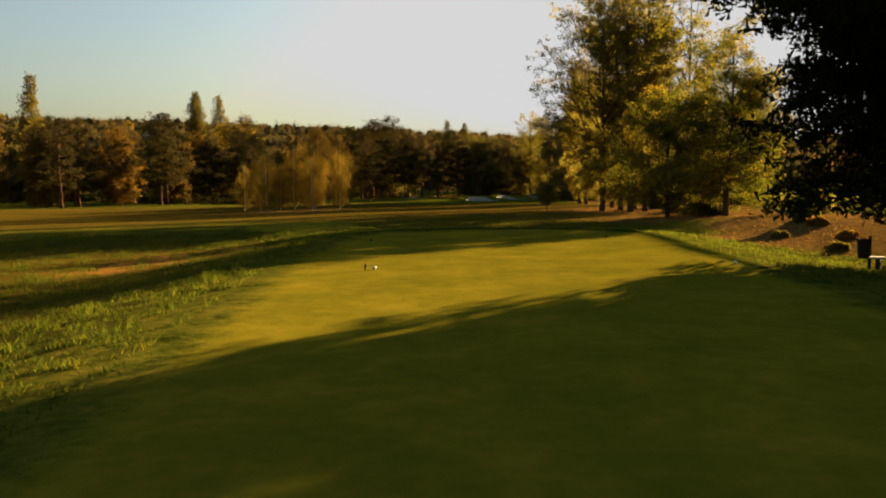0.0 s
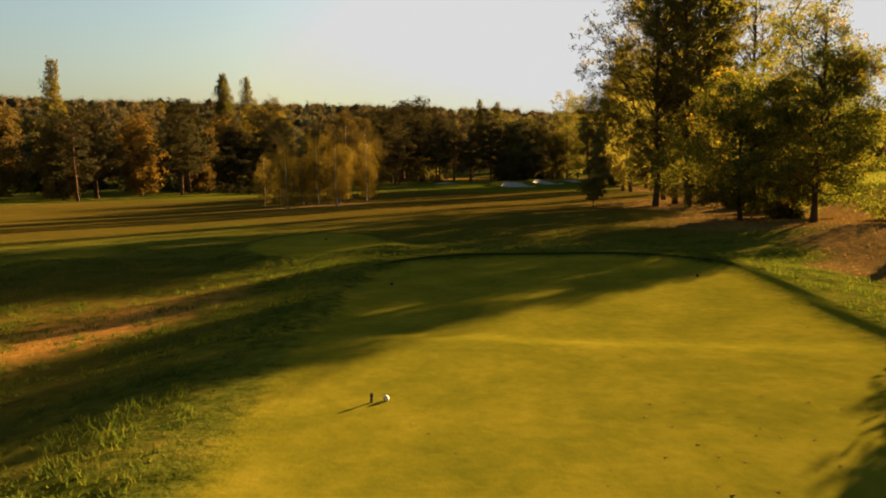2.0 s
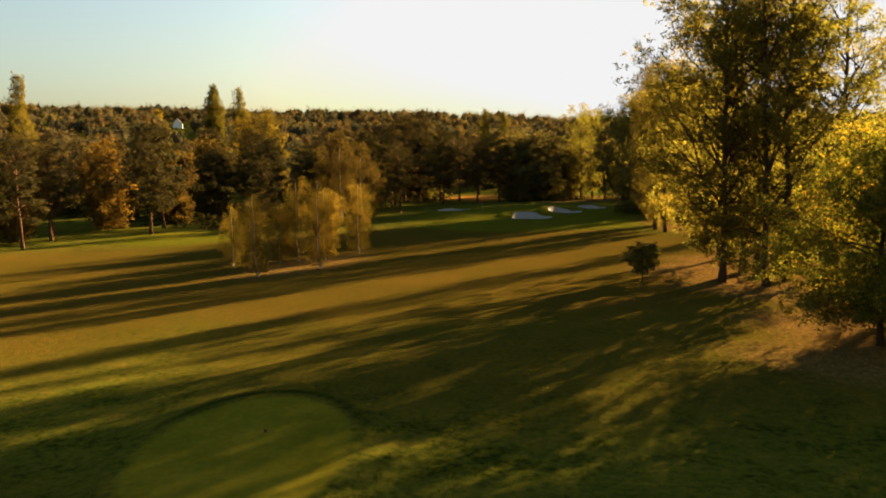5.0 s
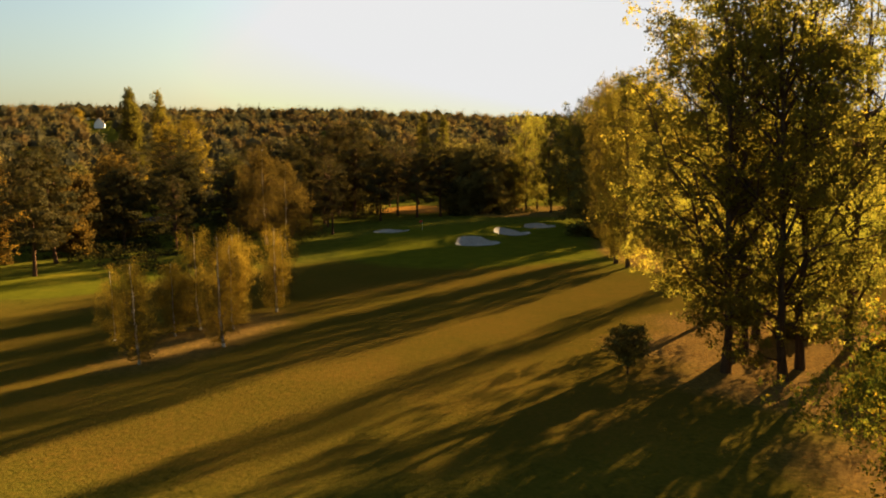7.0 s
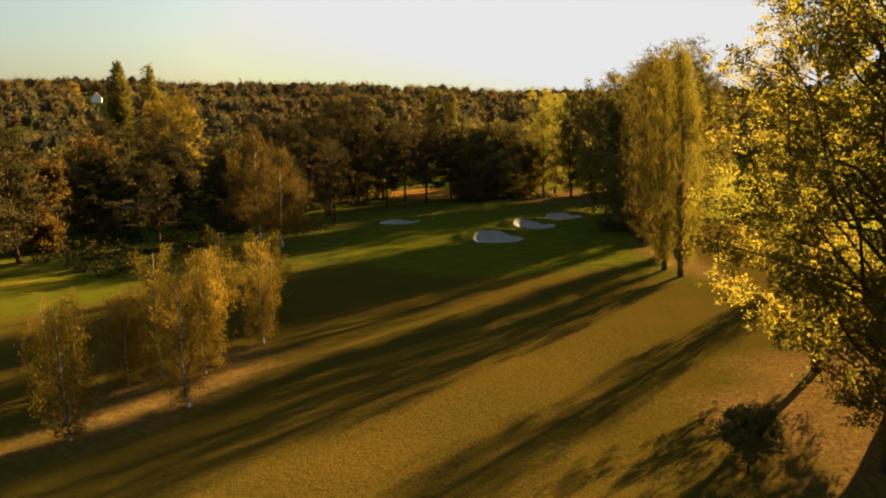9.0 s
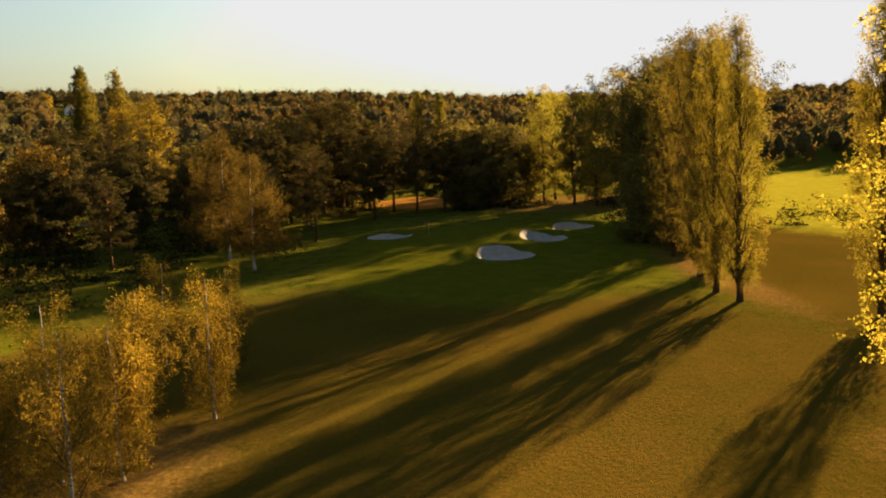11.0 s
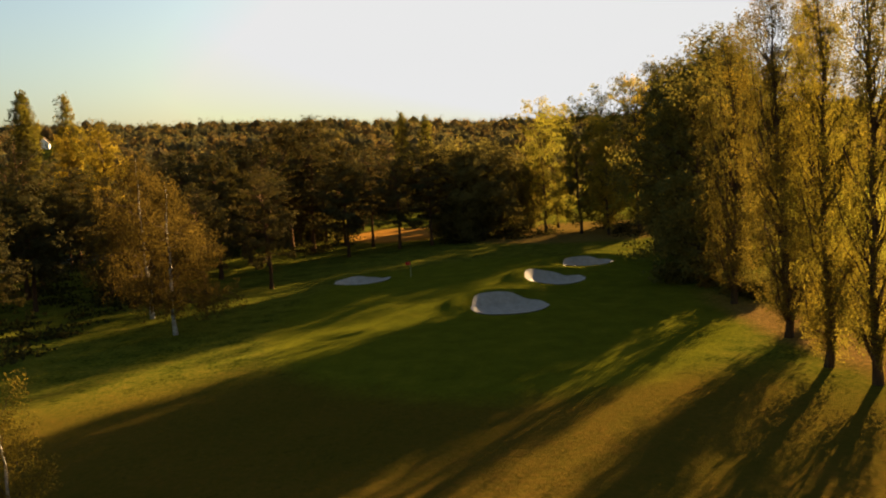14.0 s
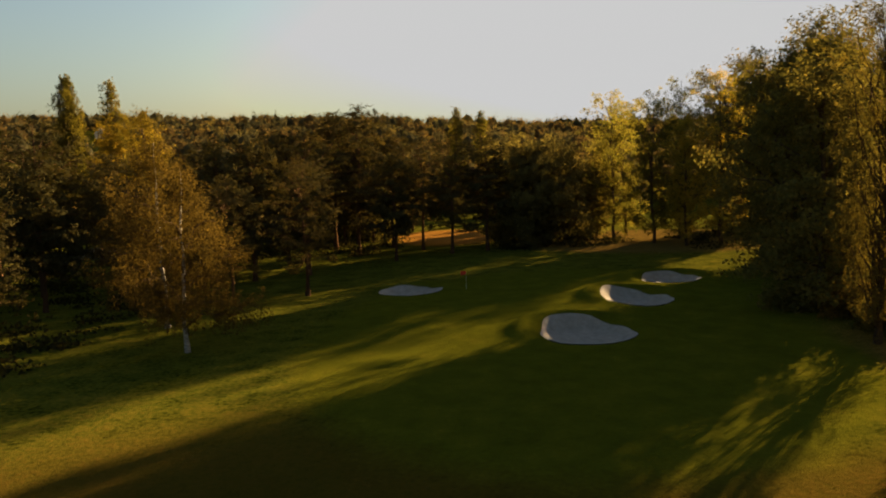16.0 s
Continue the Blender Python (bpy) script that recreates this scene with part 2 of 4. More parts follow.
FALLEN = leaf_material("fallen_leaf", [(0.2, (0.08568, 0.0457, 0.01714)), (0.6, (0.1856, 0.0971, 0.02856)), (0.9, (0.3427, 0.2142, 0.06283))], 0.2)
BLACK_PLASTIC = plain("black_plastic", (0.006, 0.006, 0.0065), (0.014, 0.014, 0.014), 20.0, 0.8, 0.05, specular=0.05)
WEATHERED_WOOD = plain("weathered_wood", (0.16, 0.11, 0.07), (0.34, 0.25, 0.16), 12.0, 0.85, 0.3)
WHITE_PAINT = plain("white_paint", (0.3, 0.27, 0.2), (0.42, 0.38, 0.29), 15.0, 0.6, 0.05)
DARK_PAINT = plain("dark_paint", (0.012, 0.011, 0.012), (0.025, 0.024, 0.025), 15.0, 0.8, 0.05, specular=0.05)
HOUSE_WALL = plain("white_render", (0.6, 0.57, 0.52), (0.72, 0.69, 0.64), 0.8, 0.9, 0.1)
ROOF_TILE = plain("roof_tile", (0.07, 0.045, 0.035), (0.12, 0.08, 0.06), 3.0, 0.85, 0.4)
RED_CLOTH = plain("red_cloth", (0.45, 0.03, 0.02), (0.6, 0.05, 0.03), 10.0, 0.8, 0.1)


# ---- helpers for meshes ----
def mesh_from(name, verts, faces, material, smooth=False):
    """A mesh from arrays: verts (n, 3) and faces (m, k), all faces with k corners."""
    verts, faces = np.asarray(verts, dtype=np.float32), np.asarray(faces, dtype=np.int32)
    me = bpy.data.meshes.new(name)
    k = faces.shape[1]
    me.vertices.add(len(verts))
    me.vertices.foreach_set("co", verts.ravel())
    me.loops.add(faces.size)
    me.loops.foreach_set("vertex_index", faces.ravel())
    me.polygons.add(len(faces))
    me.polygons.foreach_set("loop_start", np.arange(0, faces.size, k, dtype=np.int32))
    me.polygons.foreach_set("use_smooth", np.full(len(faces), smooth))
    me.update(calc_edges=True)
    me.materials.append(material)
    return me


def part(name, bm, material, parent, label=""):
    """Links a bmesh as one mesh object under a thing or a part."""
    me = bpy.data.meshes.new(name)
    bm.to_mesh(me)
    bm.free()
    me.materials.append(material)
    return part_of(name, me, parent, label)


def part_of(name, me, parent, label=""):
    ob = new(name, me)
    ob.parent = parent
    return tagged(ob, label)


def box(bm, x0, x1, y0, y1, z0, z1, bevel=0.0):
    made = bmesh.ops.create_cube(bm, size=1.0, matrix=Matrix.Translation(((x0 + x1) / 2, (y0 + y1) / 2, (z0 + z1) / 2)) @ Matrix.Diagonal((x1 - x0, y1 - y0, z1 - z0, 1)))
    if bevel:
        edges = {e for v in made["verts"] for e in v.link_edges}
        bmesh.ops.bevel(bm, geom=list(edges), offset=bevel, segments=2, affect="EDGES", profile=0.7)
    return bm


def lathe(bm, profile, sides=16, at=(0, 0, 0)):
    """A turned form: rings of (radius, height), closed at both ends."""
    rings = [[bm.verts.new((at[0] + r * math.cos(2 * math.pi * i / sides), at[1] + r * math.sin(2 * math.pi * i / sides), at[2] + z)) for i in range(sides)] for r, z in profile]
    for a, b in zip(rings, rings[1:]):
        for i in range(sides):
            bm.faces.new((a[i], a[(i + 1) % sides], b[(i + 1) % sides], b[i]))
    bm.faces.new(rings[0][::-1])
    bm.faces.new(rings[-1])
    return bm


# ---- ground ----
def smooth(v, a, b):
    s = np.clip((v - a) / (b - a), 0, 1)
    return s * s * (3 - 2 * s)


def rounded_box(x, y, cx, cy, hx, hy, r):
    """Distance to a box with rounded corners, less than nothing inside."""
    dx, dy = np.abs(x - cx) - hx + r, np.abs(y - cy) - hy + r
    return np.hypot(np.maximum(dx, 0), np.maximum(dy, 0)) + np.minimum(np.maximum(dx, dy), 0) - r


def ellipse(x, y, cx, cy, rx, ry, turn=0.0):
    c, s = math.cos(radians(turn)), math.sin(radians(turn))
    u, v = (x - cx) * c + (y - cy) * s, -(x - cx) * s + (y - cy) * c
    return (np.hypot(u / rx, v / ry) - 1) * min(rx, ry)


# bunkers: centre, half sizes, turn, rise of the lip
BUNKERS = [(8.5, 178.3, 4.5, 4.4, 15, 0.8), (16.7, 194.0, 3.9, 4.2, 10, 0.9), (24.4, 208.0, 4.1, 3.4, 15, 0.9), (-8.0, 203.0, 3.8, 3.6, -10, 0.6)]


def tee_distance(x, y):
    left, right = -2.7 - 0.075 * np.clip(y, -8, 25), 6.9 + 0.075 * np.clip(y, -8, 42)
    return rounded_box((x - (left + right) / 2) * 18.0 / (right - left), y, 0.0, 17.7, 9.0, 26.0, 6.0)


def small_tee_distance(x, y):
    return ellipse(x, y, -9.8, 52.6, 3.7, 6.3, 5)


def ground_height(x, y):
    x, y = np.asarray(x, dtype=float), np.asarray(y, dtype=float)
    z = -0.8 + 0.12 * np.sin(x * 0.11 + 1.0) * np.cos(y * 0.083) + 0.10 * np.sin(x * 0.047 - y * 0.061)
    d = tee_distance(x, y)
    z = z + (0.0 - z) * (1 - smooth(d, 0.0, 11.0)) * 0.85
    z = z - 0.14 * smooth(y + 0.7 * np.sin(x * 0.3) + 0.03 * x * x * 0.3, 26.2, 27.6) * (1 - smooth(d, -0.5, 1.5))
    z = z + 0.07 * np.exp(-((d - 0.5) / 0.35) ** 2) * smooth(y, 28, 36)
    d2 = small_tee_distance(x, y)
    z = z + 0.35 * (1 - smooth(d2, 0.0, 2.5))
    z = z + 1.0 * smooth(x, 13.5, 24) * (1 - smooth(y, 50, 80))
    z = z + 0.5 * (1 - smooth(ellipse(x, y, 1.0, 196.0, 11.0, 15.0, -20), 0, 7))
    for cx, cy, rx, ry, turn, lip in BUNKERS:
        e = ellipse(x, y, cx, cy, rx, ry, turn)
        far = 0.55 + 0.45 * np.clip(((y - cy) / ry), -1, 1)
        z = z + lip * far * np.exp(-((e - 1.1) / 1.3) ** 2)
        z = z - 0.75 * (1 - smooth(e, -1.8, 0.2))
    r = np.hypot(x * 0.8, y - 80)
    bearing = np.degrees(np.arctan2(x, np.maximum(y - 80, 1.0)))
    z = z + 68 * smooth(r, 260, 1000) * np.interp(bearing, [-60, -30, -15, -5, 0, 6, 30, 60], [1.2, 1.17, 1.07, 1.02, 0.97, 0.85, 0.72, 0.72])
    return z


def spaced(knots):
    """Coordinates with a step of their own in each stretch: (start, step), ..., (end, 0)."""
    vals = []
    for (a, step), (b, _) in zip(knots, knots[1:]):
        n = max(1, round((b - a) / step))
        vals += [a + (b - a) * i / n for i in range(n)]
    return np.array(vals + [knots[-1][0]])


def litter_share(x, y):
    """How far the ground is covered with dry leaves."""
    edge = 2.5 * np.sin(y * 0.21) + 1.6 * np.sin(y * 0.53 + x * 0.3)
    v = 1 - smooth(rounded_box(x + edge, y, 29, 84, 13.5, 30, 10), -6, 4)
    v = np.maximum(v, 1 - smooth(ellipse(x + 0.5 * edge, y, 27, 42, 11.5, 20, 0), -2, 2))
    v = np.maximum(v, 1 - smooth(ellipse(x, y, 30, 158, 3.5, 22, 0), -3, 1.5))
    v = np.maximum(v, 0.7 * (1 - smooth(ellipse(x, y, 38, 262, 30, 26, 0), -6, 3)))
    return np.maximum(v, 0.7 * (1 - smooth(ellipse(x, y, -20.5, 108, 5.5, 13, -22), -3, 1.5)))


def build_ground():
    xs = spaced([(-2600, 260), (-780, 60), (-240, 16), (-80, 3), (-30, 0.5), (36, 2.5), (90, 14), (300, 60), (840, 220), (2600, 0)])
    ys = spaced([(-1500, 200), (-300, 40), (-60, 6), (-12, 0.45), (66, 0.9), (165, 0.5), (222, 2.5), (320, 14), (520, 45), (1100, 190), (3000, 0)])
    gx, gy = np.meshgrid(xs, ys)
    gz = ground_height(gx, gy)
    verts = np.stack([gx, gy, gz], -1).reshape(-1, 3)
    nx = len(xs)
    i = (np.arange(len(ys) - 1)[:, None] * nx + np.arange(nx - 1)[None, :]).ravel()
    me = mesh_from("ground", verts, np.stack([i, i + 1, i + 1 + nx, i + nx], -1), TURF, True)
    x, y = verts[:, 0], verts[:, 1]
    tee = np.maximum(1 - smooth(tee_distance(x, y), -0.9, 0.9), 1 - smooth(small_tee_distance(x, y), -0.3, 0.4))
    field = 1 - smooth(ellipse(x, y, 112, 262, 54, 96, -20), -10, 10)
    green = 1 - smooth(ellipse(x, y, 1.0, 196.0, 9.5, 14.0, -20), -0.5, 0.6)
    tee = np.maximum(tee, 0.9 * (1 - smooth(ellipse(x, y, -50.5, 147.2, 4.8, 6.2), -0.4, 0.6)))
    green = np.maximum(green, 1 - smooth(ellipse(x, y, -48, 143, 11, 12), -1.5, 1.5))
    fairway = np.maximum(1 - smooth(ellipse(x, y, 9, 184, 24, 38, -10), -5, 5), green)
    fairway = np.maximum(fairway, 1 - smooth(ellipse(x, y, 118, 260, 50, 90, -20), -8, 8))
    dry = 1 - smooth(ellipse(x, y, -6, 116, 44, 46, 0), -10, 6)
    dry = np.maximum(dry, 1 - smooth(ellipse(x, y, -48, 90, 34, 45), -12, 6)) * 0.85
    dry = np.maximum(dry, 1 - smooth(ellipse(x, y, 48, 150, 20, 50, -10), -6, 6))
    dry = np.maximum(dry, 0.75 * (1 - smooth(ellipse(x, y, -17, 20, 10, 30), -4, 3)))
    dry = np.maximum(dry, 0.6 * (1 - smooth(ellipse(x, y, 4, 76, 30, 22), -8, 5)))
    litter = litter_share(x, y)
    straw = 1 - smooth(ellipse(x, y, -11.4, 32.0, 2.5, 6.2, -19), -2.2, 0.9)
    straw = np.maximum(straw, 0.45 * (1 - smooth(ellipse(x, y, -19, 15, 5, 8, 0), -4, 1.0)))
    straw = np.maximum(straw, 0.9 * (1 - smooth(ellipse(x, y, 44, 74, 24, 1.3, 10), -1.0, 0.8)))
    # Sunlit clearing behind the pines: its light is painted in straw colour.
    straw = np.maximum(straw, 0.8 * (1 - smooth(ellipse(x, y, -4, 284, 15, 24), -6, 1.0)))
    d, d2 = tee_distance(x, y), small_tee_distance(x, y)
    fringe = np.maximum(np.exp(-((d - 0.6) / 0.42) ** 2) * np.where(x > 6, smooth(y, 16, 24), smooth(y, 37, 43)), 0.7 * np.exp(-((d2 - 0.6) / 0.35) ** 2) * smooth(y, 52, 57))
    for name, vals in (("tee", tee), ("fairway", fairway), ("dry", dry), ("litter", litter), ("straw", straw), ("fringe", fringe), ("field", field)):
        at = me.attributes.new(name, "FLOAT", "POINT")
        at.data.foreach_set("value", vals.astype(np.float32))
    tagged(new("ground", me), "golf course turf with mown tees and dry rough", "ground", kind="structure")


build_ground()


def rest(x, y):
    return float(ground_height(x, y))


# ---- trees ----
def tubes(paths, sides):
    """Tapered tubes along paths: a list of (points (k, 3), radii (k,)); all with the same number of points."""
    pts = np.stack([p for p, _ in paths])
    rad = np.stack([r for _, r in paths])
    n, k, _ = pts.shape
    tang = np.gradient(pts, axis=1)
    tang /= np.linalg.norm(tang, axis=2, keepdims=True) + 1e-9
    ref = np.where(np.abs(tang[..., 2:3]) > 0.9, np.array([1.0, 0, 0]), np.array([0, 0, 1.0]))
    u = np.cross(tang, ref)
    u /= np.linalg.norm(u, axis=2, keepdims=True) + 1e-9
    v = np.cross(tang, u)
    ang = 2 * np.pi * np.arange(sides) / sides
    ring = u[:, :, None, :] * np.cos(ang)[:, None] + v[:, :, None, :] * np.sin(ang)[:, None]
    verts = (pts[:, :, None, :] + ring * rad[:, :, None, None]).reshape(-1, 3)
    b = (np.arange(n)[:, None, None] * k + np.arange(k - 1)[None, :, None]) * sides
    s = np.arange(sides)[None, None, :]
    t = (s + 1) % sides
    faces = np.stack([b + s, b + t, b + sides + t, b + sides + s], -1).reshape(-1, 4)
    return verts, faces


def leaves(rng, centres, size, slim, bias, outward=None):
    """Pointed leaves at the centres, each a small face of its own; outward: the way that they tend to face."""
    n = len(centres)
    d = rng.normal(size=(n, 3)) + np.asarray(bias)
    face = rng.normal(size=(n, 3))
    if outward is not None:
        face = face * 0.45 + outward
        d -= face * (np.sum(d * face, axis=1) / np.sum(face * face, axis=1))[:, None]
    d /= np.linalg.norm(d, axis=1, keepdims=True) + 1e-9
    w = np.cross(d, face)
    w /= np.linalg.norm(w, axis=1, keepdims=True) + 1e-9
    length = size * rng.uniform(0.65, 1.35, size=(n, 1))
    a, b = d * length * 0.5, w * length * 0.5 * slim
    verts = np.stack([centres - a * 0.8 - b * 1.15, centres - a * 0.6 + b * 1.15, centres + a], 1).reshape(-1, 3)
    return verts, np.arange(3 * n).reshape(-1, 3)


# what sets the kinds of tree apart: bare part of the trunk, widest part of the crown, limbs and how steep they go, droop, tufts and leaves
KINDS = {
    "aspen": dict(bare=0.08, wide=0.38, power=(0.32, 0.36), limbs=46, steep=(22, 66), droop=0.06, tufts=8, count=100, spread=0.56, size=0.165, slim=0.9, bias=(0, 0, -0.2), thick=0.0085, uneven=0.7),
    "ash": dict(bare=0.12, wide=0.92, power=(0.34, 0.5), limbs=54, steep=(6, 62), droop=0.2, tufts=9, count=118, spread=0.52, size=0.17, slim=0.55, bias=(0, 0, -0.7), thick=0.012, uneven=0.5),
    "lombardy": dict(bare=0.03, wide=0.14, power=(0.32, 0.6), limbs=120, steep=(60, 75), droop=0.0, tufts=6, count=72, spread=0.34, size=0.115, slim=0.75, bias=(0, 0, 0.6), thick=0.0085, uneven=0.6),
    "column": dict(bare=0.03, wide=0.15, power=(0.5, 0.8), limbs=130, steep=(62, 76), droop=0.0, tufts=6, count=80, spread=0.4, size=0.22, slim=0.85, bias=(0, 0, 0.3), thick=0.008, uneven=0.3),
    "birch": dict(bare=0.06, wide=0.31, power=(0.5, 0.5), limbs=26, steep=(34, 68), droop=0.2, tufts=8, count=84, spread=0.32, size=0.085, slim=0.65, bias=(0, 0, -0.9), thick=0.009, uneven=0.65),
    "big_birch": dict(bare=0.18, wide=0.6, power=(0.4, 0.75), limbs=44, steep=(16, 64), droop=0.42, tufts=8, count=95, spread=0.5, size=0.17, slim=0.6, bias=(0, 0, -1.0), thick=0.011, uneven=0.95),
    "oak": dict(bare=0.03, wide=0.52, power=(0.32, 0.42), limbs=54, steep=(0, 65), droop=0.08, tufts=8, count=84, spread=0.85, size=0.29, slim=0.75, bias=(0, 0, -0.2), thick=0.014, uneven=0.65),
    "pine": dict(bare=0.24, wide=0.48, power=(0.32, 0.62), limbs=44, steep=(-8, 56), droop=0.05, tufts=8, count=78, spread=0.58, size=0.32, slim=0.34, bias=(0, 0, 0.5), thick=0.013, uneven=0.5),
    "sapling": dict(bare=0.28, wide=0.6, power=(0.4, 0.4), limbs=30, steep=(0, 60), droop=0.1, tufts=5, count=60, spread=0.22, size=0.12, slim=0.7, bias=(0, 0, -0.2), thick=0.012, uneven=0.3),
    "dark_pine": dict(bare=0.13, wide=0.95, power=(0.45, 0.32), limbs=108, steep=(-14, 36), droop=0.16, tufts=18, count=92, spread=0.75, size=0.38, slim=0.3, bias=(0, 0, 0.2), thick=0.02, uneven=0.2, short_side=(95, 0.42), open_tier=(0.15, 0.3)),
}


def crown_radius(k, u):
    """Share of the full width at the height u of the crown, 0 at its foot and 1 at its tip."""
    p, q = k["power"]
    peak = p / (p + q)
    return (np.clip(u, 0, 1) ** p * np.clip(1 - u, 0, 1) ** q) / (peak ** p * (1 - peak) ** q)


def tree_meshes(kind, height, seed, width=1.0, density=1.0, leaf=None, bark=None, keep=0):
    """The meshes of one tree that stands at the origin: trunk, the keep longest limbs, the other limbs and twigs, crown."""
    k, rng = KINDS[kind], np.random.default_rng(seed)
    steps = 12
    f = np.linspace(0, 1, steps)
    sway = np.cumsum(rng.normal(size=(steps, 2)) * height * 0.006, axis=0)
    sway -= sway[0]
    trunk = np.column_stack([sway, f * height * 0.93])
    trunk[0, 2] = -0.25
    base = height * k["thick"]
    rad = base * (1 - f) ** 0.85 + 0.015
    rad[0] *= 1.45
    tv, tf = tubes([(trunk, rad)], 10)

    def on_trunk(h):
        return np.array([np.interp(h, f, trunk[:, 0]), np.interp(h, f, trunk[:, 1]), np.interp(h, f, trunk[:, 2])])

    limbs, twigs, tufts = [], [], []
    n = int(k["limbs"])
    full = height * k["wide"] * width * 0.5
    ph = rng.uniform(0, 6.28, 4)
    for i in range(n):
        u = 0.02 + 0.96 * (i + rng.uniform(0, 1)) / n
        if "open_tier" in k and k["open_tier"][0] < k["bare"] + (1 - k["bare"]) * u < k["open_tier"][1] and i % 4 == 0:
            continue
        az = i * 2.39996 + rng.normal() * 0.35
        steep = radians(np.interp(u, [0, 1], k["steep"]) + rng.normal() * 8)
        lobe = 1 + k["uneven"] * (0.6 * math.sin(2 * az + ph[0] + 6 * u) + 0.5 * math.sin(3 * az - 9 * u + ph[1]) + 0.4 * math.sin(15 * u + ph[2] + az))
        reach = full * float(crown_radius(k, u)) * rng.uniform(0.55, 1.1) * min(max(0.35, lobe), 1.3) + 0.25
        if "short_side" in k:
            reach *= 1 - k["short_side"][1] * max(0.0, math.cos(az - radians(k["short_side"][0]))) ** 2
        steep = min(steep, radians(78))
        length = reach / max(0.25, math.cos(steep))
        top = k["bare"] + (1 - k["bare"]) * u
        length = min(length, height * (1.0 - top) + 0.16 * height) if steep > 0.9 else length
        start = on_trunk(max(0.04, top - reach * math.tan(max(steep, 0.0)) / height * 0.75))
        s = np.linspace(0, 1, 6)
        out = np.array([math.cos(az), math.sin(az), 0.0])
        curve = start + np.outer(s * length * math.cos(steep), out)
        curve[:, 2] += s * length * math.sin(steep) - k["droop"] * length * s * s
        curve[1:-1] += rng.normal(size=(4, 3)) * length * 0.035
        r0 = max(0.018, min(base * 0.4, length * 0.016))
        limbs.append((length, curve, r0 * (1 - 0.85 * s)))
        m = max(2, round(k["tufts"] * (0.4 + 0.8 * reach / max(full, 0.1))))
        for j in range(m):
            at = rng.uniform(0.28, 1.04)
            p = np.array([np.interp(at, s, curve[:, c]) for c in range(3)])
            side = az + rng.choice([-1, 1]) * rng.uniform(0.3, 1.2)
            off = length * 0.34 * rng.uniform(0.2, 1.0) * (1.15 - 0.7 * at)
            tip = p + np.array([math.cos(side) * off, math.sin(side) * off, off * (0.35 * math.sin(steep) - k["droop"] * 0.8) + rng.normal() * off * 0.2])
            tufts.append((tip, rng.uniform(0.4, 1.5)))
            if off > 0.5 and density > 0.7 and kind not in ("lombardy", "column"):
                t3 = np.linspace(0, 1, 3)
                twigs.append((p + np.outer(t3, tip - p), 0.35 * r0 * (1 - 0.8 * t3)))
    limbs.sort(key=lambda e: -e[0])
    made = [("trunk", mesh_from("trunk", tv, tf, bark, True))]
    bark = BARK if bark == BIRCH_BARK else bark
    for _, c, r in limbs[:keep]:
        v, fc = tubes([(c, r)], 6)
        made.append(("limb", mesh_from("limb", v, fc, bark, True)))
    lv, lf = tubes([(c, r) for _, c, r in limbs[keep:]], 4)
    if twigs:
        wv, wf = tubes(twigs, 3)
        a, b = len(lf), len(lv)
        lv = np.concatenate([lv, wv])
        lf = np.concatenate([lf, wf + b])
    made.append(("branching", mesh_from("branching", lv, lf, bark, True)))
    stretch = np.array([1.0, 1.0, 0.45 if "pine" in kind else (1.5 if kind in ("lombardy", "column", "birch", "big_birch") else 0.8)])
    centres = []
    for tip, amount in tufts:
        for part_no in range(4):
            c = max(2, int(k["count"] * amount * density / 4))
            mid = tip + np.clip(rng.normal(size=3), -1.6, 1.6) * k["spread"] * stretch
            centres.append(mid + np.clip(rng.normal(size=(c, 3)), -1.7, 1.7) * k["spread"] * 0.36 * (0.7 + 0.4 * amount) * stretch)
    centres = np.concatenate(centres)
    centres[:, 2] = np.maximum(centres[:, 2], 0.5)
    outward = None
    if kind in ("oak", "pine"):
        axis = np.column_stack([np.interp(centres[:, 2], trunk[:, 2], trunk[:, 0]), np.interp(centres[:, 2], trunk[:, 2], trunk[:, 1]), 0.55 * height + 0 * centres[:, 0]])
        outward = (centres - axis) * np.array([1, 1, 0.6])
        outward /= np.linalg.norm(outward, axis=1, keepdims=True) + 1e-9
        outward[:, 2] += 0.35
    cv, cf = leaves(rng, centres, k["size"] / math.sqrt(density), k["slim"], k["bias"], outward)
    made.append(("crown", mesh_from("crown", cv, cf, leaf)))
    return made


SEEN = {}


def plant(name, kind, x, y, height, label, leaf, bark=BARK, seed=1, width=1.0, density=1.0, turn=0.0, group="", variants=3, sink=0.0, keep=0, lean=0.0):
    """One tree with trunk, limbs and crown; the same kind of tree shares a few meshes."""
    height *= 1.07 if kind in ("pine", "oak") else 1.0
    key = (name, kind, leaf.name, round(width, 2), density, seed % variants)
    m = pose(x, y, rest(x, y) - 0.02 - sink, 0, -lean) @ pose(0, 0, 0, 0, 0, turn if turn else (seed * 137.5) % 360)
    if key in SEEN:
        first, h0 = SEEN[key]
        ob = copy_thing(first, m @ Matrix.Scale(height / h0, 4))
        ob.name = name
        return tagged(ob, label, "tree", group)
    thing = new(name)
    thing.matrix_basis = m
    for what, me in tree_meshes(kind, height, hash_of(key), width, density, leaf, bark, keep):
        tagged(part_of(what, me, thing), kind="stuff" if what == "branching" else "")
    SEEN[key] = (thing, height)
    return tagged(thing, label, "tree", group)


def hash_of(key):
    return sum((i + 1) * ord(c) for i, c in enumerate(str(key))) % 100003


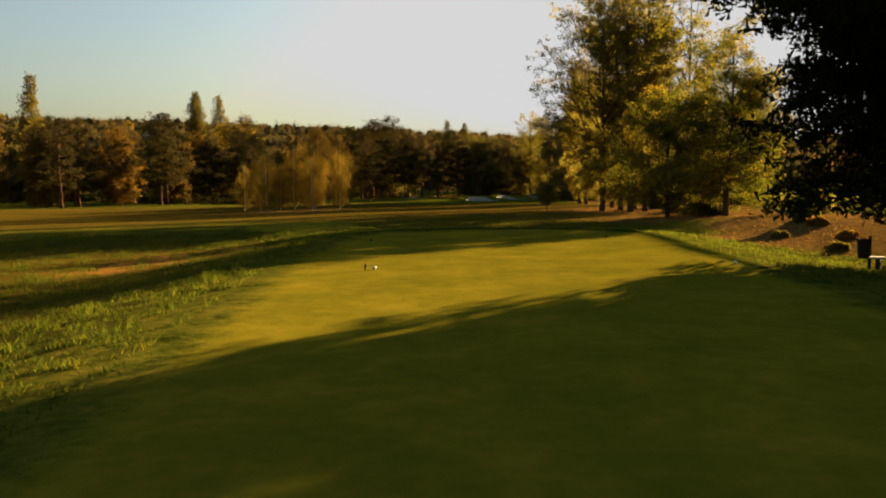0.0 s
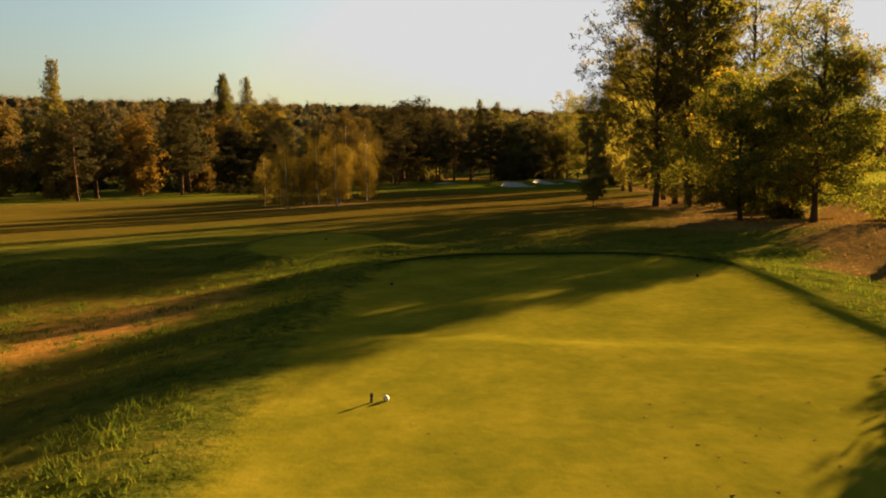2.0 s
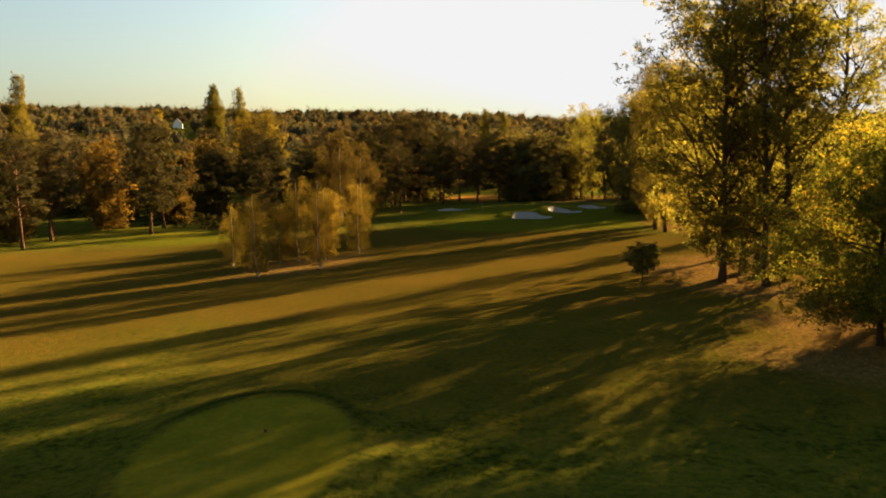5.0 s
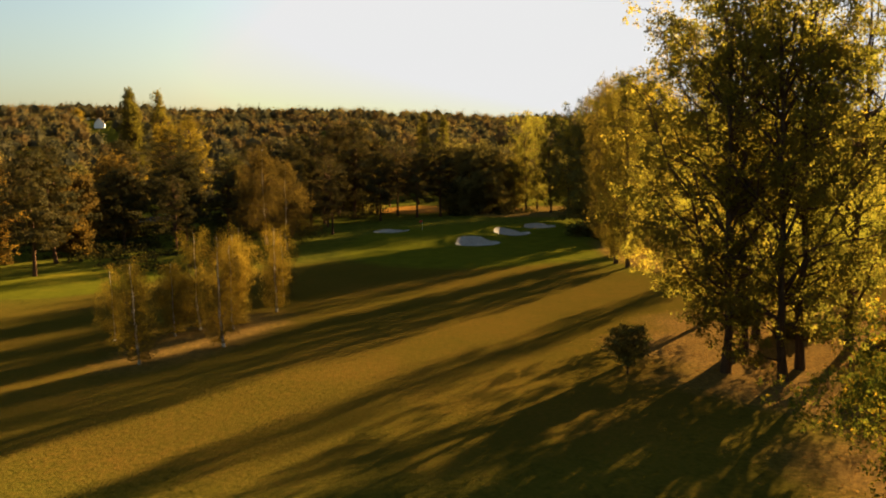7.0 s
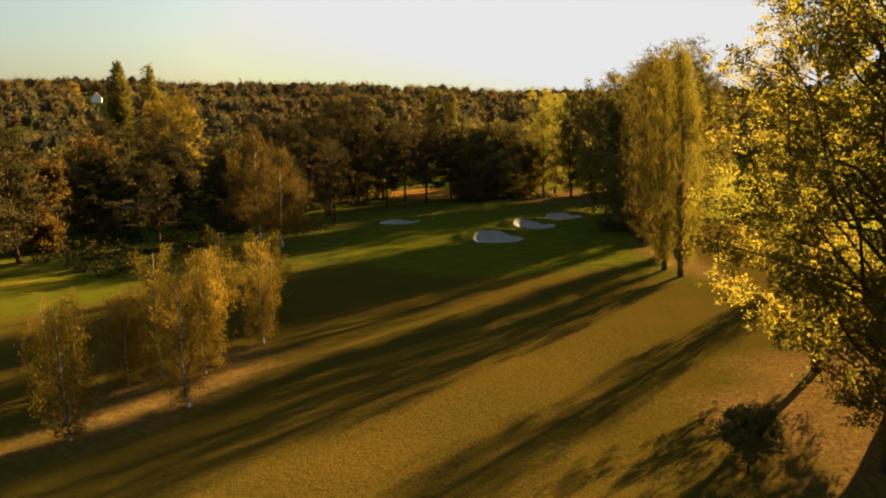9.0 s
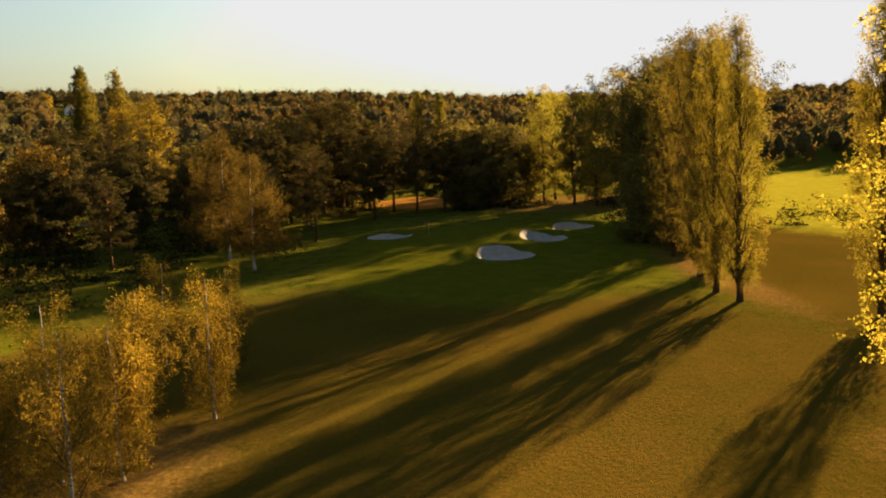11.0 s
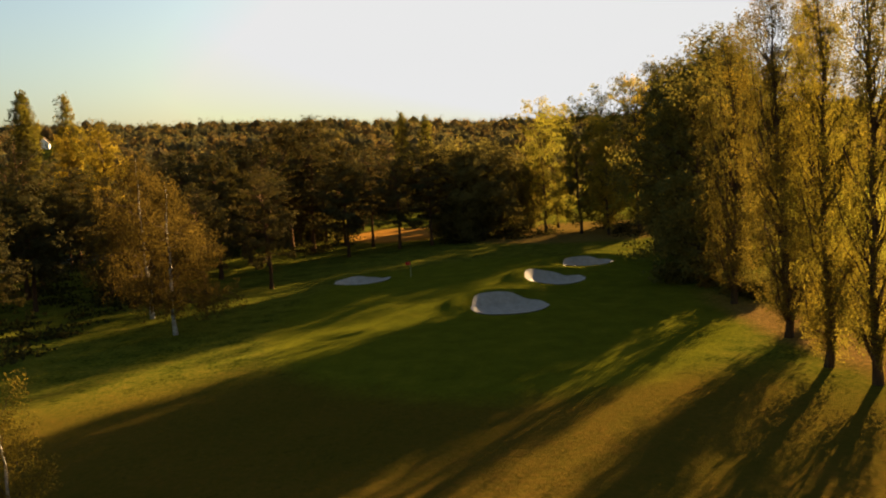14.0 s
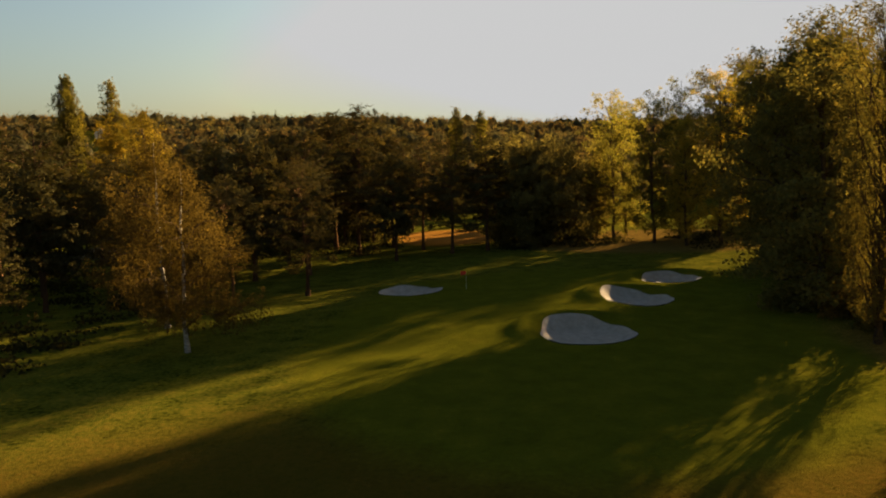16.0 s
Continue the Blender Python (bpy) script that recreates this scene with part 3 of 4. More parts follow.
# the row of tall aspens beside the first half of the way
for i, (x, y, h, w) in enumerate([(18.9, 92.0, 30.5, 1.35), (22.2, 96.6, 30, 1.05), (21.8, 89.7, 29, 1.35), (24.2, 92.3, 30, 1.05), (25.0, 101.0, 31, 1.35), (30.0, 96.5, 31, 1.35), (23.5, 107.5, 28, 1.05)]):
    plant("aspen_tree", "aspen", x, y, h, "tall aspen with green leaves turning yellow", ASPEN_LEAF, seed=i, width=w, group="row of aspens", turn=40 + 70 * i, variants=2, keep=8, lean=1.0)
# broad low trees before them
for i, (x, y, h) in enumerate([(19.9, 68.2, 12.6), (22.6, 61.6, 15.6), (27.0, 75.0, 14.0)]):
    plant("ash_tree", "ash", x, y, h, "broad leafy tree turning yellow above brown litter", ASH_LEAF, seed=i, width=0.68 if h > 15 else 0.9, group="broad trees by the aspens", variants=2, keep=6)
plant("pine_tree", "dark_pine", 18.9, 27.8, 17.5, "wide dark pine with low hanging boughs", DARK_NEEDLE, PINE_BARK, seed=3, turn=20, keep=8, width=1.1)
# column poplars along the second half; the flagged ones take the shade-darkened leaf
# The last poplar is unseen behind the row, added for its shadow.
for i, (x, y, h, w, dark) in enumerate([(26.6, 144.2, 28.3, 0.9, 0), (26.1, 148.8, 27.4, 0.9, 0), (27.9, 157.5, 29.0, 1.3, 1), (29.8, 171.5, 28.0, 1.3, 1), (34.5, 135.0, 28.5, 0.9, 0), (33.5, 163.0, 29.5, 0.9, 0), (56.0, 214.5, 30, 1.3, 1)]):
    plant("lombardy_poplar", "lombardy", x, y, h, "dense column poplar with leaves darkened to look shaded" if dark else "tall narrow poplar with yellowing leaves", SHADED_POPLAR_LEAF if dark else LOMBARDY_LEAF, seed=i, width=w, group="row of narrow poplars", variants=2, lean=1.5)
for i, (x, y, h) in enumerate([(-104.6, 318, 47), (-98.0, 333, 47.5), (-102.6, 318.5, 46), (-109.0, 202, 36.5), (-94, 327, 33), (0.5, 380, 39), (9.5, 388, 38)]):
    plant("lombardy_poplar", "column", x, y, h, "tall narrow poplar above the far trees", LOMBARDY_LEAF, seed=i, width=1.0, density=0.5, group="far narrow poplars", variants=2)
# young birches in a clump
for i, (x, y, h) in enumerate([(-23.3, 99.6, 8.4), (-18.1, 104.5, 10.0), (-23.5, 109.0, 7.0), (-25.6, 105.5, 7.6), (-22.0, 111.4, 9.6), (-18.9, 111.2, 8.4), (-16.5, 119.4, 9.2), (-17.3, 127.9, 8.4), (-21.0, 120.5, 8.4), (-23.2, 131.9, 8.4), (-28.5, 108.0, 6.8)]):
    plant("birch_tree", "birch", x, y, h, "slender young birch with golden leaves", BIRCH_LEAF, BIRCH_BARK, seed=i, group="clump of young birches", keep=4)
plant("birch_tree", "big_birch", -25.2, 175.8, 16.4, "large weeping birch with golden brown leaves", WEEPING_LEAF, BIRCH_BARK, seed=1, keep=8)
plant("birch_tree", "big_birch", -31.0, 187.0, 19.5, "large weeping birch with golden brown leaves", WEEPING_LEAF, BIRCH_BARK, seed=1, turn=60, keep=8)
# pines and broad trees of the wood's edge
PINES = [(-55.9, 211, 23), (-60.7, 166, 19.5), (-58.2, 188, 15.5), (-65.4, 129.5, 15.5), (-68.2, 141.5, 16.5), (-56.2, 150, 18), (-20.5, 205, 17), (-19.8, 252, 27), (-24.7, 258, 26), (-2.6, 249, 21), (-38, 228, 21), (-30, 240, 22), (-8, 256, 21), (-78, 186, 17), (-84, 160, 17), (-47, 184, 14), (-60, 224, 21), (-74, 232, 22), (-46, 246, 21), (-36, 214, 18), (-12, 240, 18), (-26, 236, 22), (4, 252, 21), (-31, 221, 20), (-24, 226, 17), (-74, 152, 16), (-50, 200, 18), (-28.5, 201, 15), (-44, 210, 17), (-14, 262, 22), (-34, 254, 23)]
for i, (x, y, h) in enumerate(PINES):
    plant("pine_tree", "pine", x, y, h, "dark pine with a bare lower trunk at the wood's edge", PINE_NEEDLE, PINE_BARK, seed=i, group="pines at the wood's edge", density=0.44)
# The last three stand hidden, added only to throw shade across the turf.
OAKS = [(10.8, 255, 21.5), (15, 258, 21), (20, 264, 20), (31.8, 185, 25), (36.8, 204, 27.5), (42, 210, 29), (47, 219, 33), (54, 226, 36), (60, 236, 35), (46, 206, 27), (8, 264, 21), (58, 268, 36), (64, 280, 37), (68, 292, 38)]
for i, (x, y, h) in enumerate(OAKS):
    plant("oak_tree", "oak", x, y, h, "dense brown green broad tree paled for haze" if x < 30 else "dense dark green broad tree", HAZED_BROAD_LEAF if x < 30 else OAK_LEAF, seed=i, group="dark broad trees at the wood's edge", density=0.6)
# Last tree added to dapple the turf; the two before it raised for shade.
for i, (x, y, h, yellow) in enumerate([(29.3, 262, 30.5, 0), (35.2, 255, 29.8, 0), (39.2, 248.5, 25, 1), (34, 272, 31, 0), (42, 262, 33, 0), (46, 250, 33, 1), (50.5, 208, 26, 0)]):
    plant("aspen_tree", "aspen", x, y, h, "tall aspen with bright yellow leaves" if yellow else "tall aspen with green leaves turning yellow", YELLOW_LEAF if yellow else ASPEN_LEAF, seed=i, width=0.9, density=0.7, group="aspens behind the green", variants=2)
for i, (x, y, h) in enumerate([(-70, 163.5, 16.5), (-64, 180, 15), (-92, 150, 18), (-66, 205, 18), (-40, 219, 15), (-72, 137, 14)]):
    plant("autumn_tree", "oak", x, y, h, "broad tree with russet autumn leaves", RUSSET_LEAF, seed=i, group="autumn trees at the wood's edge", variants=2, density=0.6)
for i, (x, y, h) in enumerate([(-88, 308, 31), (-80, 312, 34)]):
    plant("autumn_tree", "oak", x, y, h, "broad tree with yellow autumn leaves", GOLD_LEAF, seed=i, width=0.62, group="yellow trees by the far poplars", variants=2, density=0.6)
# the wood behind its edge
wood = np.random.default_rng(11)
for i in range(48):
    x = wood.uniform(-120, 30)
    y = (262 if x > -45 else 190 + 0.5 * (x + 120) if x < -70 else 245) + wood.uniform(0, 55)
    if math.hypot((x + 77) / 13, (y - 272) / 28) < 1 or (-16 < x < 9 and y < 305):
        continue
    h, pick = wood.uniform(13, 20), wood.uniform()
    if pick < 0.45:
        plant("pine_tree", "pine", x, y, h, "dark pine standing in the wood", PINE_NEEDLE, PINE_BARK, seed=i, group="trees of the wood", density=0.35, variants=2)
    elif pick < 0.8:
        plant("oak_tree", "oak", x, y, h, "dark green broad tree standing in the wood", OAK_LEAF, seed=i, group="trees of the wood", density=0.35, variants=2)
    else:
        plant("autumn_tree", "oak", x, y, h, "russet broad tree standing in the wood", RUSSET_LEAF, seed=i, group="trees of the wood", density=0.35, variants=2)


# ---- far woods ----
def far_woods():
    rng = np.random.default_rng(5)
    ball = bmesh.new()
    bmesh.ops.create_icosphere(ball, subdivisions=1, radius=1.0)
    ball.verts.index_update()
    hull = np.array([v.co[:] for v in ball.verts])
    hull_faces = np.array([[v.index for v in f.verts] for f in ball.faces])
    ball.free()
    groups = {}
    looks = [("oak", HAZED_GREEN, 0.46), ("russet", HAZED_RUSSET, 0.3), ("yellow", HAZED_YELLOW, 0.05), ("pine", HAZED_PINE, 0.19)]
    spots = []
    for ring, (r0, r1, gap) in enumerate([(150, 330, 10.5), (330, 520, 13), (520, 760, 14), (760, 1150, 16.5)]):
        n = int((math.pi if ring == 0 else 1.42) * (r1 * r1 - r0 * r0) / gap ** 2 * 0.55)
        r = np.sqrt(rng.uniform(r0 * r0, r1 * r1, n))
        a = rng.uniform(0, math.pi, n) if ring == 0 else rng.uniform(0.9, 2.32, n)
        x, y = r * np.cos(a), 90 + r * np.sin(a)
        keep = (np.abs(x) < 0.74 * y + 10) & ~((x > -75 - 0.1 * (y - 180)) & (y < 285) & (x < 60)) & ~((x > 55) & (x < 190) & (y < 380)) & (np.hypot(x + 296, y - 760) > 28) & ~((np.abs(x + 0.421 * (y - 60)) < 13) & (y > 600) & (y < 800)) & (y > 120) & ~(np.hypot((x + 77) / 14, (y - 272) / 30) < 1) & ~((x > -18) & (x < 95) & (y < 340))
        for p in np.column_stack([x, y])[keep]:
            spots.append((p[0], p[1], ring))
    for x, y, ring in spots:
        pick, total = rng.uniform(), 0.0
        for name, leaf, share in looks:
            total += share
            if pick <= total:
                break
        h = rng.uniform((8, 9, 11, 12.5)[ring], (17, 20, 18.5, 20.5)[ring]) * (1.0 + 0.35 * noise.noise(Vector((x / 45, y / 45, 0.3)))) * (1.2 if rng.uniform() < 0.1 and ring < 2 else 1.0)
        n = (230, 190, 150, 100)[ring]
        size = (0.85, 0.95, 1.05, 1.25)[ring]
        w = h * (rng.uniform(0.26, 0.38) if ring < 2 else rng.uniform(0.3, 0.46))
        q = rng.normal(size=(n, 3))
        q /= np.linalg.norm(q, axis=1, keepdims=True)
        wave = rng.uniform(0, 6.28, 3)

        def swell(d):
            return 1 + 0.16 * np.sin(d[:, :1] * 5 + wave[0]) * np.cos(d[:, 1:2] * 4 + wave[1]) + 0.12 * np.sin(d[:, 2:] * 7 + 3 * d[:, :1] + wave[2])

        foot = np.array([x, y, float(ground_height(x, y)) + h * 0.56])
        inner = hull * swell(hull) * rng.uniform(0.86, 1.0, (len(hull), 1)) * np.array([w, w, h * 0.42])
        c = q * rng.uniform(0.66, 1.06, (n, 1)) * swell(q) * np.array([w, w, h * 0.42])
        if name == "pine":
            for pts in (inner, c):
                pts[:, :2] *= np.clip(1.25 - (pts[:, 2:3] / (h * 0.42) + 1) * 0.5, 0.15, 1.2)
        v, _ = leaves(rng, c + foot, size, 0.8, (0, 0, -0.2), q)
        tris = np.concatenate([hull_faces, np.arange(3 * n).reshape(-1, 3) + len(hull)])
        v = np.concatenate([inner * 0.72 + foot, v])
        groups.setdefault(name, (leaf, []))[1].append((v, tris))
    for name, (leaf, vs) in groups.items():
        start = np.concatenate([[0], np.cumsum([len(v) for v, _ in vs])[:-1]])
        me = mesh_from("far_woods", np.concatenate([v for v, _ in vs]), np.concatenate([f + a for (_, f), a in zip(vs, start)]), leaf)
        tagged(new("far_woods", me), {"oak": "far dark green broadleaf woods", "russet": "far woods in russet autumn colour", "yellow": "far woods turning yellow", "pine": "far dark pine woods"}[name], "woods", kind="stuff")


far_woods()


def undergrowth():
    """Low leaf heaps on the floor of the wood, coloured dark to deepen its shade."""
    rng = np.random.default_rng(31)
    x = np.concatenate([rng.uniform(-110, -36, 420), rng.uniform(-45, 30, 260), rng.uniform(40, 75, 90)])
    y = np.concatenate([rng.uniform(140, 262, 420), rng.uniform(244, 300, 260), rng.uniform(196, 300, 90)])
    inside = np.where(x > 38, True, np.where(x < -36, y > 168 - 0.9 * (x + 60), y > 250 + 0.1 * x))
    gap = (np.hypot((x + 77) / 13, (y - 272) / 28) < 1) | ((x > -13) & (x < 6) & (y < 300))
    heaps = []
    for a, b in zip(x[inside & ~gap], y[inside & ~gap]):
        h, w = rng.uniform(0.8, 2.6), rng.uniform(1.6, 3.4)
        q = rng.normal(size=(70, 3))
        q /= np.linalg.norm(q, axis=1, keepdims=True)
        heaps.append(q * rng.uniform(0.5, 1.0, (70, 1)) * np.array([w, w, h]) * np.array([1, 1, 1.0]) + np.array([a, b, rest(a, b) + 0.2]))
    c = np.concatenate(heaps)
    c[:, 2] = np.maximum(c[:, 2], ground_height(c[:, 0], c[:, 1]) + 0.1)
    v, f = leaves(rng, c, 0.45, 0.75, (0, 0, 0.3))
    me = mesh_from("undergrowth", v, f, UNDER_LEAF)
    tagged(new("undergrowth", me), "low leaf heaps coloured dark to deepen the wood floor's shade", "undergrowth", kind="stuff")


undergrowth()


# ---- bunkers ----
def bunker(cx, cy, rx, ry, turn, lip):
    """Pale sand lying in a hollow of the ground, with an uneven rim."""
    rng = np.random.default_rng(int(cx * 10 + 1000))
    n, rings = 48, 9
    ang = 2 * np.pi * np.arange(n) / n
    wob = 1 + 0.07 * np.sin(2 * ang + rng.uniform(0, 6)) + 0.05 * np.sin(3 * ang + rng.uniform(0, 6)) + 0.02 * np.sin(7 * ang)
    c, s = math.cos(radians(turn)), math.sin(radians(turn))
    verts, faces = [], []
    for r in range(rings):
        q = (r + 0.02) / (rings - 1)
        u, v = rx * q * wob * np.cos(ang) * 0.97, ry * q * wob * np.sin(ang) * 0.97
        x, y = cx + u * c - v * s, cy + u * s + v * c
        z = ground_height(x, y) + 0.16 - 0.10 * q ** 6 + 0.02 * np.sin(x * 3) * np.sin(y * 2.6)
        verts.append(np.column_stack([x, y, z]))
    verts = np.concatenate(verts)
    for r in range(rings - 1):
        for i in range(n):
            j = (i + 1) % n
            faces.append((r * n + i, r * n + j, (r + 1) * n + j, (r + 1) * n + i))
    me = mesh_from("sand_bunker", verts, faces, SAND, True)
    tagged(new("sand_bunker", me), "pale sand bunker sunk in turf beside the green", "bunker", "bunkers round the green")


for b in BUNKERS:
    bunker(*b)


# ---- small things of the course ----
def bench(x, y, turn):
    """A plank seat on two block feet."""
    thing = new("bench")
    thing.matrix_basis = pose(x, y, rest(x, y) - 0.01, 0, 0, turn)
    for i in range(3):
        part("plank", box(bmesh.new(), -0.8, 0.8, -0.22 + 0.15 * i, -0.08 + 0.15 * i, 0.40, 0.45, 0.008), WEATHERED_WOOD, thing)
    for sx in (-0.55, 0.55):
        part("foot", box(bmesh.new(), sx - 0.07, sx + 0.07, -0.19, 0.2, -0.05, 0.398, 0.012), DARK_PAINT, thing, "dark block foot")
    tagged(thing, "plank bench on dark feet beside the tee", "bench")


def litter_bin(x, y, turn):
    """A tapered bucket hung on a post."""
    thing = new("litter_bin")
    thing.matrix_basis = pose(x, y, rest(x, y) - 0.01, 0, 0, turn)
    bm = bmesh.new()
    lathe(bm, [(0.15, 0.34), (0.16, 0.345), (0.21, 0.98), (0.235, 0.985), (0.235, 1.02), (0.215, 1.02), (0.20, 0.97), (0.14, 0.40)], 20)
    part("bucket", bm, BLACK_PLASTIC, thing)
    part("post", box(bmesh.new(), 0.235, 0.315, -0.04, 0.04, -0.2, 1.12, 0.008), DARK_PAINT, thing)
    for z in (0.5, 0.9):
        part("bracket", box(bmesh.new(), 0.165, 0.24, -0.02, 0.02, z - 0.02, z + 0.02), DARK_PAINT, thing)
    tagged(thing, "black litter bin hung on a post", "bin")


def tee_ball(x, y, material, label, stake=False):
    thing = new("tee_marker")
    thing.matrix_basis = pose(x, y, rest(x, y), 0, 0, 0)
    bm = bmesh.new()
    bmesh.ops.create_uvsphere(bm, u_segments=16, v_segments=10, radius=0.055, matrix=Matrix.Translation((0, 0, 0.047)))
    for f in bm.faces:
        f.smooth = True
    part("ball", bm, material, thing)
    part("spike", lathe(bmesh.new(), [(0.012, -0.12), (0.018, 0.0), (0.018, 0.03)], 8), DARK_PAINT, thing)
    tagged(thing, label, "tee marker", "tee markers")


def stake(x, y):
    thing = new("marker_stake")
    thing.matrix_basis = pose(x, y, rest(x, y), 3, 4, 20)
    part("post", lathe(bmesh.new(), [(0.026, -0.15), (0.026, 0.0), (0.024, 0.14), (0.014, 0.16)], 10), DARK_PAINT, thing)
    part("cap", lathe(bmesh.new(), [(0.028, 0.11), (0.032, 0.12), (0.032, 0.155), (0.02, 0.17)], 10), BLACK_PLASTIC, thing)
    tagged(thing, "short dark stake standing in the tee", "stake")


def flag(x, y):
    thing = new("golf_flag")
    thing.matrix_basis = pose(x, y, rest(x, y), 0, 0, 0)
    part("pole", lathe(bmesh.new(), [(0.018, -0.1), (0.018, 0.5), (0.014, 2.15), (0.004, 2.17)], 8), WHITE_PAINT, thing, "thin white pole")
    bm = bmesh.new()
    nx, nz = 9, 5
    grid = [[bm.verts.new((-0.016 - 0.62 * i / (nx - 1), 0.05 * math.sin(i * 0.9) * i / nx, 2.12 - 0.42 * j / (nz - 1) - 0.08 * (i / nx) ** 2)) for j in range(nz)] for i in range(nx)]
    for i in range(nx - 1):
        for j in range(nz - 1):
            bm.faces.new((grid[i][j], grid[i + 1][j], grid[i + 1][j + 1], grid[i][j + 1]))
    bmesh.ops.solidify(bm, geom=bm.faces[:], thickness=0.006)
    part("cloth", bm, RED_CLOTH, thing, "red cloth hanging in folds")
    part("cup", lathe(bmesh.new(), [(0.054, -0.1), (0.054, 0.004), (0.05, 0.004)], 12), WHITE_PAINT, thing)
    tagged(thing, "red flag on a white pole in the green", "flag")


def far_house(x, y, turn):
    """A small house with a steep roof, its white gable to the valley."""
    thing = new("house")
    thing.matrix_basis = pose(x, y, rest(x, y) - 0.4, 0, 0, turn)
    w, d, h, top, out = 4.4, 6.0, 4.6, 9.6, 0.5
    bm = bmesh.new()
    ends = [[bm.verts.new((px, py, pz)) for px, pz in ((-w, 0), (w, 0), (w, h), (0, top), (-w, h))] for py in (-d, d)]
    bm.faces.new(ends[0])
    bm.faces.new(ends[1][::-1])
    for i in range(5):
        j = (i + 1) % 5
        bm.faces.new((ends[0][j], ends[0][i], ends[1][i], ends[1][j]))
    part("wall", bm, HOUSE_WALL, thing)
    slope = (top - h) / w
    for side in (-1, 1):
        bm = bmesh.new()
        low, high = h - slope * out, top + 0.25
        prof = [(side * (w + out), low + 0.06), (0.0, top + 0.06), (0.0, high + 0.1), (side * (w + out), low + 0.35)]
        rows = [[bm.verts.new((px, py, pz)) for px, pz in prof] for py in (-d - out, d + out)]
        bm.faces.new(rows[0])
        bm.faces.new(rows[1][::-1])
        for i in range(4):
            bm.faces.new((rows[0][(i + 1) % 4], rows[0][i], rows[1][i], rows[1][(i + 1) % 4]))
        bmesh.ops.recalc_face_normals(bm, faces=bm.faces[:])
        part("roof_slope", bm, ROOF_TILE, thing, "brown tiled roof slope")
    tagged(thing, "white house with a steep brown roof among far woods", "house")


def sign_post(x, y):
    thing = new("hole_sign")
    thing.matrix_basis = pose(x, y, rest(x, y), 0, 0, 15)
    part("post", box(bmesh.new(), -0.05, 0.05, -0.05, 0.05, -0.2, 0.75, 0.008), WEATHERED_WOOD, thing)
    part("board", box(bmesh.new(), -0.3, 0.3, -0.09, -0.052, 0.45, 0.95, 0.01), DARK_PAINT, thing, "dark board")
    tagged(thing, "small dark sign board on a wooden post", "sign")


def bush(x, y, h, w, leaf, label, seed):
    """A low shrub: several stems from one foot, with tufts of leaves."""
    rng = np.random.default_rng(seed)
    thing = new("bush")
    thing.matrix_basis = pose(x, y, rest(x, y) - 0.03)
    stems, centres = [], []
    for i in range(26):
        az, out = rng.uniform(0, 6.28), w * 0.5 * math.sqrt(rng.uniform(0.02, 1))
        top = np.array([math.cos(az) * out, math.sin(az) * out, h * rng.uniform(0.7, 1.0) * (0.08 + 0.92 * max(0.0, 1 - (out / (0.52 * w)) ** 2) ** 0.8)])
        t = np.linspace(0, 1, 4)
        stems.append((np.outer(t, top) * np.array([1, 1, 1]) + np.outer(np.sin(t * 3.14), [0, 0, 0.08 * h]), 0.03 * (1 - 0.8 * t) * h / 2))
        for j in range(5):
            mid = top * rng.uniform(0.5, 1.02) + rng.normal(size=3) * 0.06 * w
            centres.append(mid + np.clip(rng.normal(size=(34, 3)), -1.8, 1.8) * 0.085 * w)
    centres = np.concatenate(centres)
    centres[:, 2] = np.abs(centres[:, 2]) + 0.06
    v, f = tubes(stems, 4)
    tagged(part_of("branching", mesh_from("branching", v, f, BARK, True), thing), kind="stuff")
    v, f = leaves(rng, centres, 0.16 + 0.03 * w, 0.7, (0, 0, 0.2))
    part_of("foliage", mesh_from("foliage", v, f, leaf), thing)
    tagged(thing, label, "bush")


bench(15.35, 25.95, -38)
litter_bin(14.55, 26.6, 15)
tee_ball(-1.95, 21.7, WHITE_PAINT, "white ball marker on the sunlit tee")
tee_ball(8.6, 22.6, WHITE_PAINT, "white ball marker on the sunlit tee")
stake(-2.2, 21.6)
tee_ball(-3.45, 35.8, DARK_PAINT, "dark ball marker on the shaded tee")
tee_ball(7.9, 37.3, DARK_PAINT, "dark ball marker on the shaded tee")
tee_ball(-9.6, 54.5, DARK_PAINT, "dark ball marker on the small tee")
flag(-1.2, 203.0)
far_house(-303.0, 779.0, 18)
plant("autumn_tree", "oak", -317.0, 764.0, 19.0, "yellow autumn tree beside the white house", GOLD_LEAF, seed=1, width=0.9, density=0.6)
sign_post(-35.2, 152.4)
plant("young_tree", "sapling", 12.3, 92.3, 3.7, "small round headed dark green tree", OAK_LEAF, seed=1)
for i, (x, y, h, w) in enumerate([(33.5, 181, 3.0, 6.0), (30.0, 186, 2.2, 5.0), (37, 192, 4.0, 7.0), (33, 175, 3.5, 5.0), (44, 205, 4, 7)]):
    bush(x, y, h, w, OAK_LEAF if i % 2 else RUSSET_LEAF, "sprawling dark bush under the poplars", 20 + i)
for i, (x, y, h, w) in enumerate([(27.0, 58, 1.6, 2.0), (24.5, 71.5, 1.2, 2.6), (31, 66, 2.0, 4.0), (27.5, 82, 1.8, 3.5), (25.5, 86, 1.4, 2.6), (30, 92, 2.0, 3.5), (28, 101, 1.8, 3.2)]):
    bush(x, y, h, w, ASH_LEAF if i % 2 else OAK_LEAF, "low yellow green bush under the trees", 40 + i)


